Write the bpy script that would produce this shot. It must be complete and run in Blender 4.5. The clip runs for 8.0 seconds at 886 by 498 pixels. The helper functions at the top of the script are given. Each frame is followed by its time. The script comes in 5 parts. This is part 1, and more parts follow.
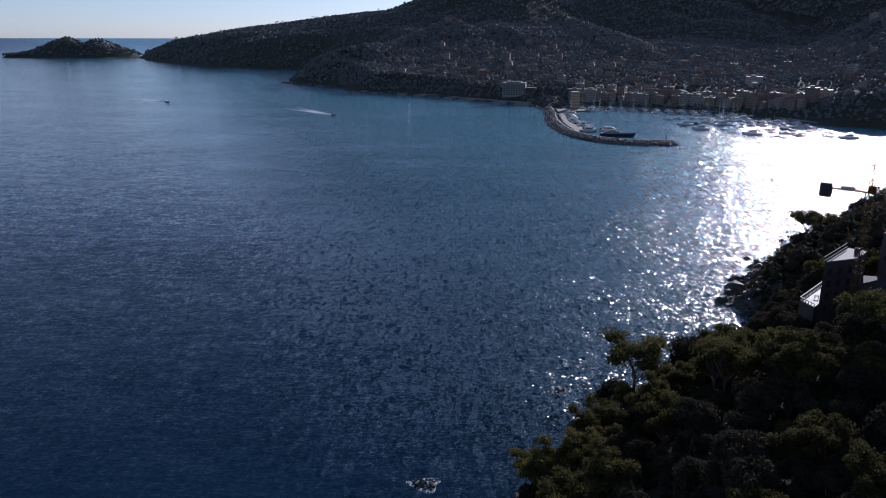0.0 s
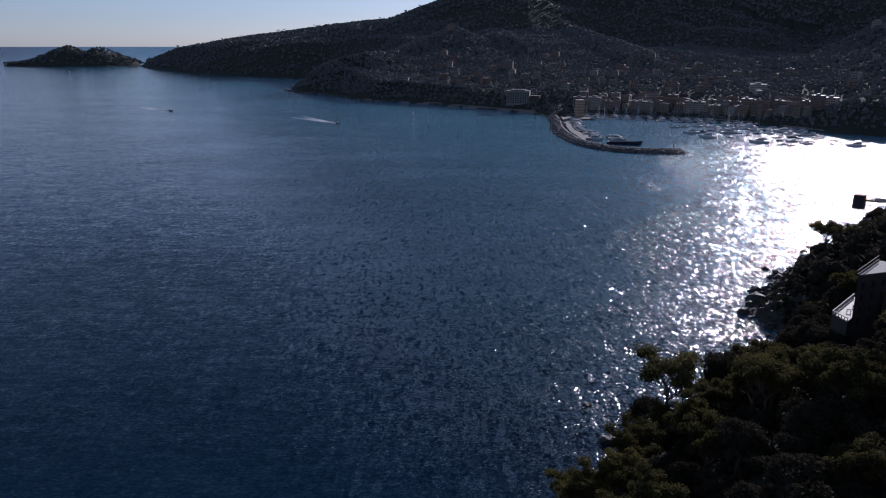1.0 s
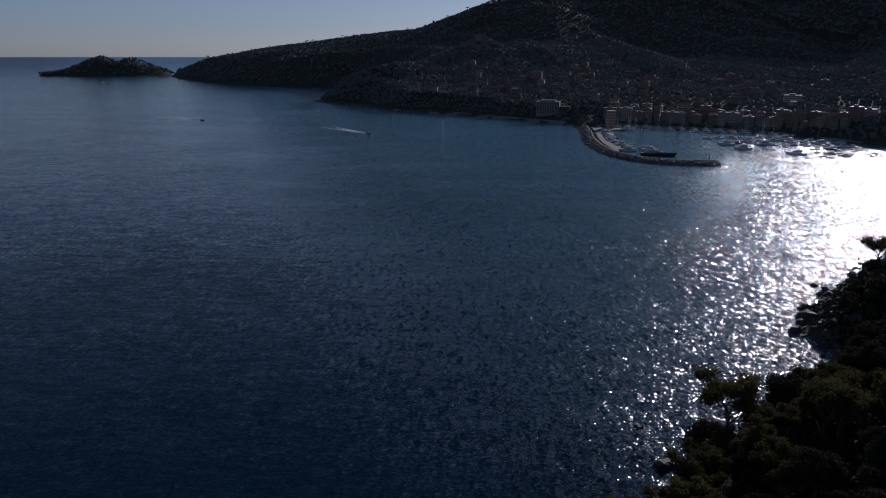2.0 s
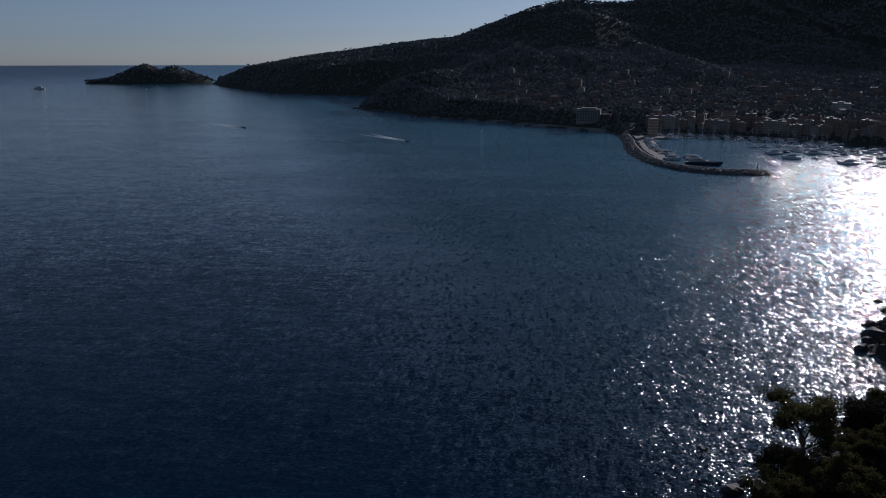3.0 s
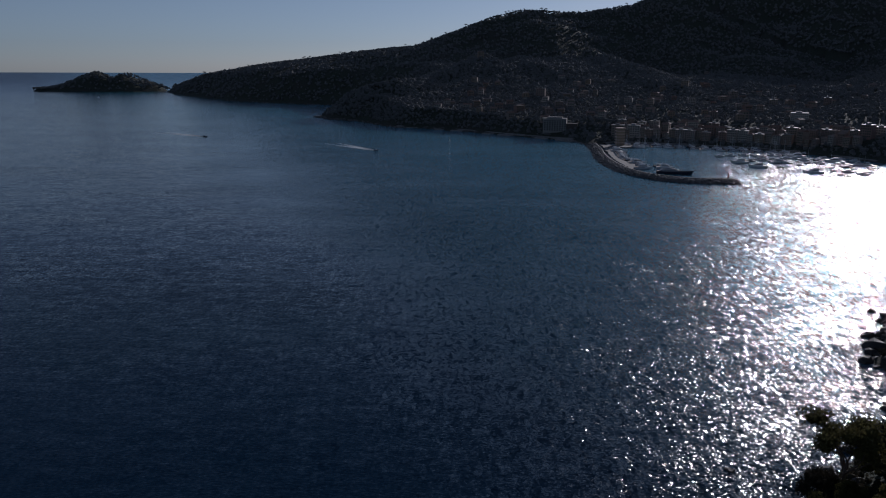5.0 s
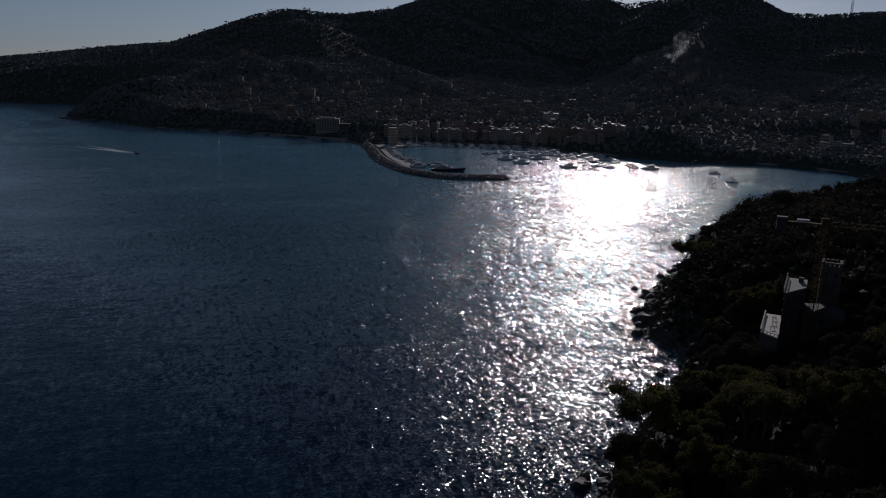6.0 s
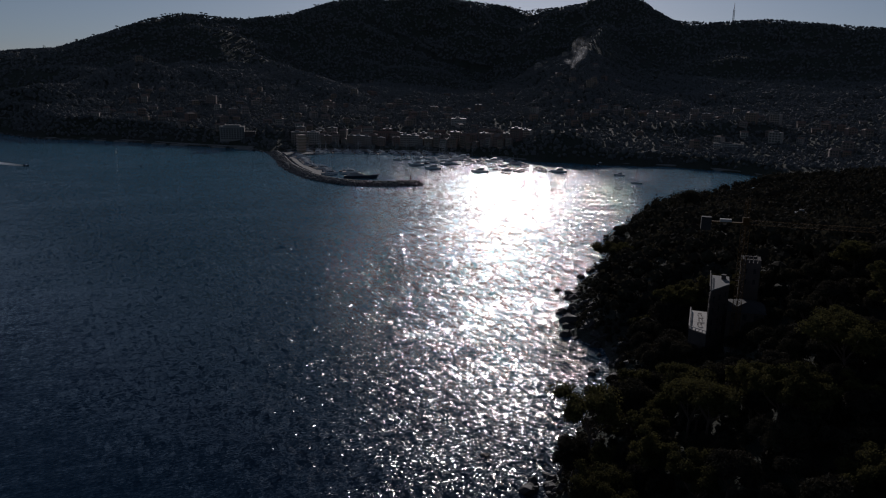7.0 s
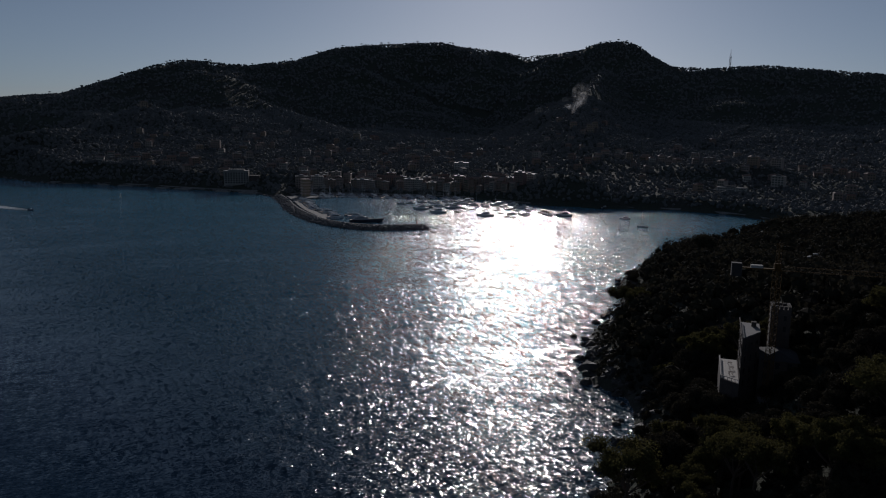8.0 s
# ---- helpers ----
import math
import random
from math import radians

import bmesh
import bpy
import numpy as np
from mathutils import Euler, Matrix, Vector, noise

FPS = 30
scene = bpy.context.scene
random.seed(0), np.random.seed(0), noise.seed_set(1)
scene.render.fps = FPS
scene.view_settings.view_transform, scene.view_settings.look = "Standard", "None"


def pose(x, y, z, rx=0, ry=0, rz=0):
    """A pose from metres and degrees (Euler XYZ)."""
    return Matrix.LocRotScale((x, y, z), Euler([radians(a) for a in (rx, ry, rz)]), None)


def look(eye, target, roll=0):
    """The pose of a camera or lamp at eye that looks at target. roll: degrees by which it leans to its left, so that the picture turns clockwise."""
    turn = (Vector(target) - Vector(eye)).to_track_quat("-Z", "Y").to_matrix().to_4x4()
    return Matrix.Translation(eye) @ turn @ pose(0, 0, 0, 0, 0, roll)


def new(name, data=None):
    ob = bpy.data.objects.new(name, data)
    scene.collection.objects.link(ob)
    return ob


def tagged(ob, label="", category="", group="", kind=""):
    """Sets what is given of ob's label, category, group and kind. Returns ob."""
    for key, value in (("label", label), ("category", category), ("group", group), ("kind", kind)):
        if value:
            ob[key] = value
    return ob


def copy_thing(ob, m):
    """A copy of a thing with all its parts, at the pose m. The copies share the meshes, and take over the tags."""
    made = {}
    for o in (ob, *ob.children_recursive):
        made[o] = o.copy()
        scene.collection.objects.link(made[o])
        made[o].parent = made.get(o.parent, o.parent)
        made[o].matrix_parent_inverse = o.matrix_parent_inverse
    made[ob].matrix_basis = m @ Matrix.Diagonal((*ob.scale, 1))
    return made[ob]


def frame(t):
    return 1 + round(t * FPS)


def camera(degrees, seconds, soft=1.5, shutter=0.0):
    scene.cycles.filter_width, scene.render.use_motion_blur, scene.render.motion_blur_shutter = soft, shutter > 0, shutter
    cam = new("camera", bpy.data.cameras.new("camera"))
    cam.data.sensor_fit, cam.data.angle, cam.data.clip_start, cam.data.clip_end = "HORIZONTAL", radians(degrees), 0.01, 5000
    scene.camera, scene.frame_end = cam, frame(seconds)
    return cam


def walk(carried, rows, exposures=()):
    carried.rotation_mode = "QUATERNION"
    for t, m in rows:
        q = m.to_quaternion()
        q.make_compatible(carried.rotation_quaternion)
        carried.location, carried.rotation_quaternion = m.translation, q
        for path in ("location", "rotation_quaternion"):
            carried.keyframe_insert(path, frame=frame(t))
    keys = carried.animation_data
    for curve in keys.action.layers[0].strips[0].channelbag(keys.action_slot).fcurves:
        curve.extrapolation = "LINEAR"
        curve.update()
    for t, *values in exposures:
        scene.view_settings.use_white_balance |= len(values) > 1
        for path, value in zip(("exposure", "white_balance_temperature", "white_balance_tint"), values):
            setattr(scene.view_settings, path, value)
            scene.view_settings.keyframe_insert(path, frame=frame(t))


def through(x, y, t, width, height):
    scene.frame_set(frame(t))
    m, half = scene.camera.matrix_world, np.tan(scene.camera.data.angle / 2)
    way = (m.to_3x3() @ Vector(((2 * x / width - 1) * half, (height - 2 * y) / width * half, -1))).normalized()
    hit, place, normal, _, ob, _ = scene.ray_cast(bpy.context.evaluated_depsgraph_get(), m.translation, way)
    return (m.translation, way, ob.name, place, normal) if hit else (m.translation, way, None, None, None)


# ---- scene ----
cam = camera(61.7, 8.0, soft=1.1)
PATH = [
    (0, (-3.449, 2.328, 102.604), (-3.441, 4.25, 102.049), 0.2),
    (0.5, (-7.325, 4.395, 102.988), (-7.316, 6.319, 102.441), 0.2),
    (1, (-10.771, 6.509, 103.278), (-10.762, 8.436, 102.742), 0.1),
    (2.5, (-21.108, 14.23, 103.26), (-21.217, 16.163, 102.76), 0.1),
    (3, (-24.287, 16.756, 103.142), (-24.433, 18.689, 102.65), 0.0),
    (3.5, (-28.048, 19.497, 103.391), (-28.194, 21.432, 102.906), 0.0),
    (4, (-31.917, 22.269, 103.548), (-32.061, 24.206, 103.068), 0.1),
    (5.5, (-44.998, 29.133, 102.277), (-44.793, 31.068, 101.815), 0.7),
    (6, (-49.323, 32.722, 100.95), (-48.758, 34.585, 100.492), 1.3),
    (6.5, (-53.267, 34.971, 101.143), (-52.501, 36.764, 100.696), 1.15),
    (7, (-56.166, 38.334, 101.182), (-55.367, 40.114, 100.743), 1.05),
    (7.5, (-58.862, 42.219, 101.08), (-58.059, 43.999, 100.652), 1.15),
    (8, (-60.862, 46.004, 101.047), (-60.053, 47.804, 100.722), 1.0),
]
# the clip's camera closes down as the glitter comes into view
LIGHT = [(0.0, 1.04, 5480, 22), (1.0, 0.64, 5560, 25), (2.5, -0.34, 5560, 21), (3.0, -0.18, 5540, 19), (3.5, 0.22, 5540, 18), (4.2, 0.26, 5540, 18),
         (5.3, -0.48, 5620, 20), (5.9, -0.74, 5850, 19), (6.5, -0.74, 5900, 19), (8.0, -0.66, 5900, 16)]
walk(cam, [(t, look(eye, target, roll)) for t, eye, target, roll in PATH], LIGHT)

# ---------------------------------------------------------------- light
SUN_BEARING, SUN_HEIGHT = 29.5, 16.0

world = bpy.data.worlds.new("sky")
world.use_nodes = True
scene.world = world
wn = world.node_tree.nodes
sky = wn.new("ShaderNodeTexSky")
sky.sky_type = "NISHITA"
sky.sun_disc = False
sky.sun_elevation, sky.sun_rotation = radians(SUN_HEIGHT), radians(SUN_BEARING)
sky.air_density, sky.dust_density, sky.ozone_density = 0.72, 0.22, 3.2
pale = wn.new("ShaderNodeHueSaturation")  # a thin milky haze over the bay
pale.inputs["Hue"].default_value = 0.49
pale.inputs["Saturation"].default_value = 0.68
world.node_tree.links.new(sky.outputs[0], pale.inputs["Color"])
world.node_tree.links.new(pale.outputs[0], wn["Background"].inputs[0])
wn["Background"].inputs[1].default_value = 0.047

sun_data = bpy.data.lights.new("sun", "SUN")
sun_data.energy, sun_data.angle, sun_data.color = 2.6, radians(0.53), (1.0, 0.93, 0.82)
sun = new("sun", sun_data)
a, e = radians(SUN_BEARING), radians(SUN_HEIGHT)
to_sun = Vector((math.sin(a) * math.cos(e), math.cos(a) * math.cos(e), math.sin(e)))
sun.matrix_world = Matrix.Translation((0, 0, 900)) @ to_sun.to_track_quat("Z", "Y").to_matrix().to_4x4()


# ---------------------------------------------------------------- materials
class Mat:
    """A small builder for node materials in object or world coordinates."""

    def __init__(self, name):
        self.m = bpy.data.materials.new(name)
        self.m.use_nodes = True
        self.t = self.m.node_tree
        self.bsdf = self.t.nodes["Principled BSDF"]
        self.coord = self.t.nodes.new("ShaderNodeNewGeometry").outputs["Position"]

    def node(self, kind, **values):
        n = self.t.nodes.new(kind)
        for k, v in values.items():
            n.inputs[k].default_value = v
        return n

    def link(self, a, b):
        self.t.links.new(a, b)

    def scaled(self, sx, sy, sz, turn=0.0, source=None):
        m = self.node("ShaderNodeMapping")
        m.inputs["Scale"].default_value = (sx, sy, sz)
        m.inputs["Rotation"].default_value = (0, 0, radians(turn))
        self.link(source or self.coord, m.inputs["Vector"])
        return m.outputs[0]

    def noise(self, scale, detail=4.0, rough=0.55, vector=None):
        n = self.node("ShaderNodeTexNoise", Scale=scale, Detail=detail, Roughness=rough)
        self.link(vector or self.coord, n.inputs["Vector"])
        return n.outputs["Fac"]

    def ramp(self, fac, *stops):
        r = self.node("ShaderNodeValToRGB")
        e = r.color_ramp.elements
        while len(e) < len(stops):
            e.new(0.5)
        for el, (p, c) in zip(e, stops):
            el.position = p
            el.color = (*c, 1) if len(c) == 3 else c
        self.link(fac, r.inputs[0])
        return r.outputs[0]

    def mix(self, a, b, fac, how="MIX"):
        n = self.t.nodes.new("ShaderNodeMixRGB")
        n.blend_type = how
        for v, i in ((fac, 0), (a, 1), (b, 2)):
            if hasattr(v, "is_linked"):
                self.link(v, n.inputs[i])
            elif isinstance(v, (int, float)):
                n.inputs[i].default_value = v
            else:
                n.inputs[i].default_value = (*v, 1)
        return n.outputs[0]

    def maths(self, how, a, b):
        n = self.t.nodes.new("ShaderNodeMath")
        n.operation = how
        for v, i in ((a, 0), (b, 1)):
            if hasattr(v, "is_linked"):
                self.link(v, n.inputs[i])
            else:
                n.inputs[i].default_value = v
        return n.outputs[0]

    def bump(self, height, strength, distance, normal=None):
        n = self.node("ShaderNodeBump", Strength=strength, Distance=distance)
        self.link(height, n.inputs["Height"])
        if normal is not None:
            self.link(normal, n.inputs["Normal"])
        self.link(n.outputs[0], self.bsdf.inputs["Normal"])
        return n.outputs[0]

    def set(self, colour=None, rough=None, metal=0.0, spec=None):
        b = self.bsdf.inputs
        for v, k in ((colour, "Base Color"), (rough, "Roughness")):
            if v is None:
                continue
            if hasattr(v, "is_linked"):
                self.link(v, b[k])
            elif isinstance(v, (int, float)):
                b[k].default_value = v
            else:
                b[k].default_value = (*v, 1)
        b["Metallic"].default_value = metal
        if spec is not None:
            b["Specular IOR Level"].default_value = spec
        return self.m


def mat_sea():
    """Waves at four sizes, as slopes of the surface."""
    k = Mat("sea_water")
    slope = None
    for sx, sy, turn, amount, detail in ((0.04, 0.10, 14, 0.12, 1.0), (0.10, 0.34, 6, 0.14, 0.0), (0.26, 0.95, -6, 0.28, 1.0), (0.9, 2.9, 9, 0.42, 0.0)):
        n = k.node("ShaderNodeTexNoise", Scale=1.0, Detail=detail, Roughness=0.55)
        k.link(k.scaled(sx, sy, 0.3, turn), n.inputs["Vector"])
        v = k.t.nodes.new("ShaderNodeVectorMath")
        v.operation = "SUBTRACT"
        k.link(n.outputs["Color"], v.inputs[0])
        v.inputs[1].default_value = (0.5, 0.5, 0.5)
        w = k.t.nodes.new("ShaderNodeVectorMath")
        w.operation = "MULTIPLY"
        k.link(v.outputs[0], w.inputs[0])
        w.inputs[1].default_value = (amount, amount, 0)
        if slope is None:
            slope = w.outputs[0]
        else:
            p = k.t.nodes.new("ShaderNodeVectorMath")
            k.link(slope, p.inputs[0])
            k.link(w.outputs[0], p.inputs[1])
            slope = p.outputs[0]
    # the open bay lies calmer than the breezy lane off the point
    lane = k.node("ShaderNodeSeparateXYZ")
    k.link(k.scaled(0.002, 0.0006, 0.001), lane.inputs[0])
    wind = k.ramp(k.maths("ADD", k.maths("ADD", lane.outputs[0], lane.outputs[1]), 0.2), (0.19, (0.2, 0.2, 0.2)), (0.40, (1, 1, 1)))
    # small steep facets, few of them strongly tilted
    for sx, sy, turn, amount in ((0.62, 0.22, 7, 0.26), (1.3, 1.0, 9, 0.31), (2.8, 4.2, -5, 0.38)):
        cell = k.t.nodes.new("ShaderNodeTexVoronoi")
        cell.inputs["Scale"].default_value = 1.0
        k.link(k.scaled(sx, sy, 0.3, turn), cell.inputs["Vector"])
        v = k.t.nodes.new("ShaderNodeVectorMath")
        v.operation = "MULTIPLY_ADD"
        k.link(cell.outputs["Color"], v.inputs[0])
        v.inputs[1].default_value, v.inputs[2].default_value = (2, 2, 0), (-1, -1, 0)
        square = k.t.nodes.new("ShaderNodeVectorMath")
        square.operation = "MULTIPLY"
        k.link(v.outputs[0], square.inputs[0])
        k.link(v.outputs[0], square.inputs[1])
        cube = k.t.nodes.new("ShaderNodeVectorMath")
        cube.operation = "MULTIPLY"
        k.link(square.outputs[0], cube.inputs[0])
        k.link(v.outputs[0], cube.inputs[1])
        blown = k.t.nodes.new("ShaderNodeVectorMath")
        blown.operation = "MULTIPLY"
        k.link(cube.outputs[0], blown.inputs[0])
        k.link(wind, blown.inputs[1])
        tilt = k.t.nodes.new("ShaderNodeVectorMath")
        tilt.operation = "MULTIPLY_ADD"
        k.link(blown.outputs[0], tilt.inputs[0])
        tilt.inputs[1].default_value = (amount, amount, 0)
        k.link(slope, tilt.inputs[2])
        slope = tilt.outputs[0]
    gust = k.ramp(k.noise(1.0, 3.0, 0.6, k.scaled(0.006, 0.014, 0.01, 18)), (0.35, (0.6, 0.6, 0.6)), (0.7, (1.15, 1.15, 1.15)))
    g = k.t.nodes.new("ShaderNodeVectorMath")
    g.operation = "MULTIPLY"
    still = k.ramp(wind, (0.22, (0.6, 0.6, 0.6)), (1.0, (1, 1, 1)))
    k.link(slope, g.inputs[0])
    k.link(k.mix(gust, still, 1.0, "MULTIPLY"), g.inputs[1])
    up = k.t.nodes.new("ShaderNodeVectorMath")
    k.link(g.outputs[0], up.inputs[0])
    k.link(k.t.nodes.new("ShaderNodeNewGeometry").outputs["Normal"], up.inputs[1])
    unit = k.t.nodes.new("ShaderNodeVectorMath")
    unit.operation = "NORMALIZE"
    k.link(up.outputs[0], unit.inputs[0])
    k.link(unit.outputs[0], k.bsdf.inputs["Normal"])
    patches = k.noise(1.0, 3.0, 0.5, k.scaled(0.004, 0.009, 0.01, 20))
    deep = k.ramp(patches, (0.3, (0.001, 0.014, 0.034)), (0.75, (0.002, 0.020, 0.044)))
    sunlit_shallows = k.ramp(patches, (0.3, (0.034, 0.165, 0.235)), (0.75, (0.046, 0.20, 0.28)))
    # teal shallows towards the harbour; scattered sunlight there is put into the colour too
    sunward = k.node("ShaderNodeSeparateXYZ")
    k.link(k.scaled(0.001, 0.0006, 0.001), sunward.inputs[0])
    colour = k.mix(deep, sunlit_shallows, k.ramp(k.maths("ADD", sunward.outputs[1], sunward.outputs[0]), (0.12, (0, 0, 0)), (0.62, (1, 1, 1))))
    k.bsdf.inputs["IOR"].default_value = 1.333
    # fine ripples too small to tell apart spread the glint wide
    k.link(k.ramp(wind, (0.22, (0.0, 0.0, 0.0)), (1.0, (0.05, 0.05, 0.05))), k.bsdf.inputs["Coat Weight"])
    k.bsdf.inputs["Coat Roughness"].default_value = 0.48
    k.bsdf.inputs["Coat IOR"].default_value = 1.333
    k.link(unit.outputs[0], k.bsdf.inputs["Coat Normal"])
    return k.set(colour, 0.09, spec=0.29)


def mat_ground():
    k = Mat("hillside_earth")
    broad = k.noise(0.012, 5.0)
    fine = k.noise(0.35, 6.0, 0.65)
    soil = k.ramp(fine, (0.3, (0.03, 0.03, 0.022)), (0.7, (0.065, 0.058, 0.045)))
    scrub = k.ramp(fine, (0.3, (0.024, 0.03, 0.018)), (0.7, (0.05, 0.056, 0.036)))
    k.bsdf.inputs["Sheen Weight"].default_value = 0.04
    k.bsdf.inputs["Sheen Roughness"].default_value = 0.9
    k.bump(fine, 0.8, 1.5)
    return k.set(k.mix(scrub, soil, k.ramp(broad, (0.5, (0, 0, 0)), (0.68, (1, 1, 1)))), 0.95, spec=0.1)


def mat_leaves(name, dark, mid, light, through=0.3, rough=0.9, spec=0.03, sheen=0.0, mottle=0.8, ragged=0.0):
    k = Mat(name)
    g = k.t.nodes.new("ShaderNodeNewGeometry")
    o = k.t.nodes.new("ShaderNodeObjectInfo")
    per = k.mix(g.outputs["Random Per Island"], o.outputs["Random"], 0.45)
    colour = k.ramp(per, (0.1, dark), (0.5, mid), (0.95, light))
    colour = k.mix(colour, k.ramp(k.noise(0.09, 3.0), (0.35, (0.55, 0.55, 0.55)), (0.7, (1.15, 1.1, 1.0))), mottle, "MULTIPLY")
    k.bsdf.inputs["Subsurface Weight"].default_value = 0.0
    if ragged:
        k.bump(k.noise(0.55, 3.0, 0.7), 1.0, ragged)
    k.bsdf.inputs["Sheen Weight"].default_value = sheen
    k.bsdf.inputs["Sheen Roughness"].default_value = 0.9
    m = k.set(colour, rough, spec=spec)
    tr = k.node("ShaderNodeBsdfTranslucent")
    k.link(colour, tr.inputs[0])
    mx = k.node("ShaderNodeMixShader", Fac=through)
    k.link(k.bsdf.outputs[0], mx.inputs[1])
    k.link(tr.outputs[0], mx.inputs[2])
    k.link(mx.outputs[0], k.t.nodes["Material Output"].inputs[0])
    return m


def mat_grainy(name, dark, light, scale, rough=0.85, bump=0.3, depth=0.05, metal=0.0, vary=0.0, spec=None):
    k = Mat(name)
    f = k.mix(k.noise(scale, 6.0, 0.65), k.noise(scale * 0.13, 3.0), 0.4)
    colour = k.ramp(f, (0.3, dark), (0.7, light))
    if vary:
        o = k.t.nodes.new("ShaderNodeObjectInfo")
        colour = k.mix(colour, k.ramp(o.outputs["Random"], (0.0, (1 - vary,) * 3), (1.0, (1 + vary,) * 3)), 1.0, "MULTIPLY")
    if bump:
        k.bump(f, bump, depth)
    return k.set(colour, rough, metal, spec)


def mat_plaster():
    """Painted house walls: one of the coast's colours for each house."""
    k = Mat("painted_plaster")
    o = k.t.nodes.new("ShaderNodeObjectInfo")
    r = k.ramp(o.outputs["Random"], (0.0, (0.26, 0.16, 0.14)), (0.2, (0.30, 0.22, 0.16)), (0.42, (0.29, 0.23, 0.20)),
               (0.6, (0.25, 0.17, 0.15)), (0.8, (0.42, 0.38, 0.34)), (1.0, (0.29, 0.21, 0.18)))
    stain = k.noise(0.35, 5.0, 0.6)
    colour = k.mix(r, k.ramp(stain, (0.3, (0.7, 0.68, 0.64)), (0.65, (1, 1, 1))), 1.0, "MULTIPLY")
    k.bump(k.noise(3.0, 4.0), 0.2, 0.02)
    return k.set(colour, 0.85)


def mat_roof():
    k = Mat("clay_roof_tiles")
    o = k.t.nodes.new("ShaderNodeObjectInfo")
    base = k.ramp(o.outputs["Random"], (0.0, (0.20, 0.11, 0.08)), (0.5, (0.24, 0.15, 0.11)), (1.0, (0.27, 0.21, 0.18)))
    n = k.noise(0.9, 6.0, 0.7)
    k.bump(n, 0.6, 0.08)
    return k.set(k.mix(base, k.ramp(n, (0.3, (0.6, 0.6, 0.6)), (0.7, (1.2, 1.15, 1.1))), 1.0, "MULTIPLY"), 0.8)


def mat_foam(name, low, high):
    k = Mat(name)
    n = k.noise(1.0, 5.0, 0.75, k.scaled(0.8, 0.8, 0.5))
    cover = k.ramp(n, (low, (0, 0, 0)), (high, (1, 1, 1)))
    k.link(k.maths("MULTIPLY", cover, 0.9), k.bsdf.inputs["Alpha"])
    return k.set((0.75, 0.78, 0.8), 0.7)


SEA, GROUND = mat_sea(), mat_ground()
# leaf colour greyed and paled, with a sheen, to stand for distance haze
LEAF_FAR = mat_leaves("hazed_woodland_leaves", (0.088, 0.09, 0.084), (0.102, 0.103, 0.096), (0.12, 0.118, 0.108), 0.0, 0.9, 0.05, 0.2, 0.35, 3.0)
LEAF_PINE = mat_leaves("pine_needles", (0.06, 0.054, 0.025), (0.09, 0.084, 0.034), (0.13, 0.12, 0.045), 0.36)
LEAF_OAK = mat_leaves("holm_oak_leaves", (0.036, 0.032, 0.026), (0.05, 0.045, 0.034), (0.078, 0.07, 0.044), 0.22)
BARK = mat_grainy("bark", (0.05, 0.035, 0.025), (0.16, 0.11, 0.08), 2.5, 0.9, 0.6, 0.06)
ROCK = mat_grainy("shore_rock", (0.018, 0.016, 0.014), (0.085, 0.07, 0.06), 0.7, 0.75, 0.8, 0.25, vary=0.25)
ARMOUR = mat_grainy("armour_stone", (0.09, 0.08, 0.075), (0.27, 0.24, 0.22), 0.5, 0.8, 0.7, 0.2, vary=0.3)
CONCRETE = mat_grainy("concrete", (0.17, 0.155, 0.14), (0.33, 0.305, 0.275), 0.8, 0.85, 0.2, 0.03)
PLASTER, ROOF = mat_plaster(), mat_roof()
WHITE_WALL = mat_grainy("pale_render", (0.34, 0.31, 0.28), (0.50, 0.46, 0.42), 0.4, 0.8, 0.15, 0.03)
FLAT_ROOF = mat_grainy("pale_roof_felt", (0.16, 0.155, 0.15), (0.28, 0.27, 0.26), 0.6, 0.62, 0.3, 0.03, vary=0.4, spec=0.2)
WINDOW = mat_grainy("window_glass", (0.02, 0.024, 0.03), (0.05, 0.055, 0.06), 0.5, 0.12, 0, 0)
SHUTTER = mat_grainy("green_shutters", (0.03, 0.07, 0.045), (0.06, 0.11, 0.07), 2.0, 0.6, 0, 0)
FOAM, CHURN = mat_foam("foam", 0.50, 0.66), mat_foam("churned_wake", 0.30, 0.50)
GEL_WHITE = mat_grainy("white_gelcoat", (0.58, 0.57, 0.56), (0.72, 0.71, 0.69), 0.3, 0.2, 0, 0)
SILVER = mat_grainy("silver_grey_gelcoat", (0.20, 0.20, 0.21), (0.30, 0.30, 0.31), 0.3, 0.2, 0, 0)
HULL_DARK = mat_grainy("navy_hull_paint", (0.012, 0.016, 0.03), (0.03, 0.035, 0.05), 0.3, 0.15, 0, 0)
TEAK = mat_grainy("teak_deck", (0.22, 0.13, 0.07), (0.36, 0.24, 0.14), 4.0, 0.6, 0.1, 0.01)
ALUMINIUM = mat_grainy("aluminium_spar", (0.5, 0.5, 0.5), (0.7, 0.7, 0.7), 2.0, 0.35, 0, 0, metal=0.9)
SAIL = mat_leaves("white_sailcloth", (0.72, 0.72, 0.7), (0.76, 0.76, 0.74), (0.8, 0.8, 0.78), 0.5, mottle=0.0)
CANVAS = mat_grainy("blue_canvas", (0.03, 0.05, 0.12), (0.06, 0.09, 0.2), 2.0, 0.8, 0.1, 0.01)
CRANE_PAINT = mat_grainy("worn_crane_paint", (0.07, 0.036, 0.014), (0.14, 0.08, 0.024), 1.5, 0.85, 0.1, 0.01, spec=0.1)
STEEL = mat_grainy("galvanised_steel", (0.25, 0.25, 0.26), (0.42, 0.42, 0.43), 1.0, 0.45, 0, 0, metal=0.7)
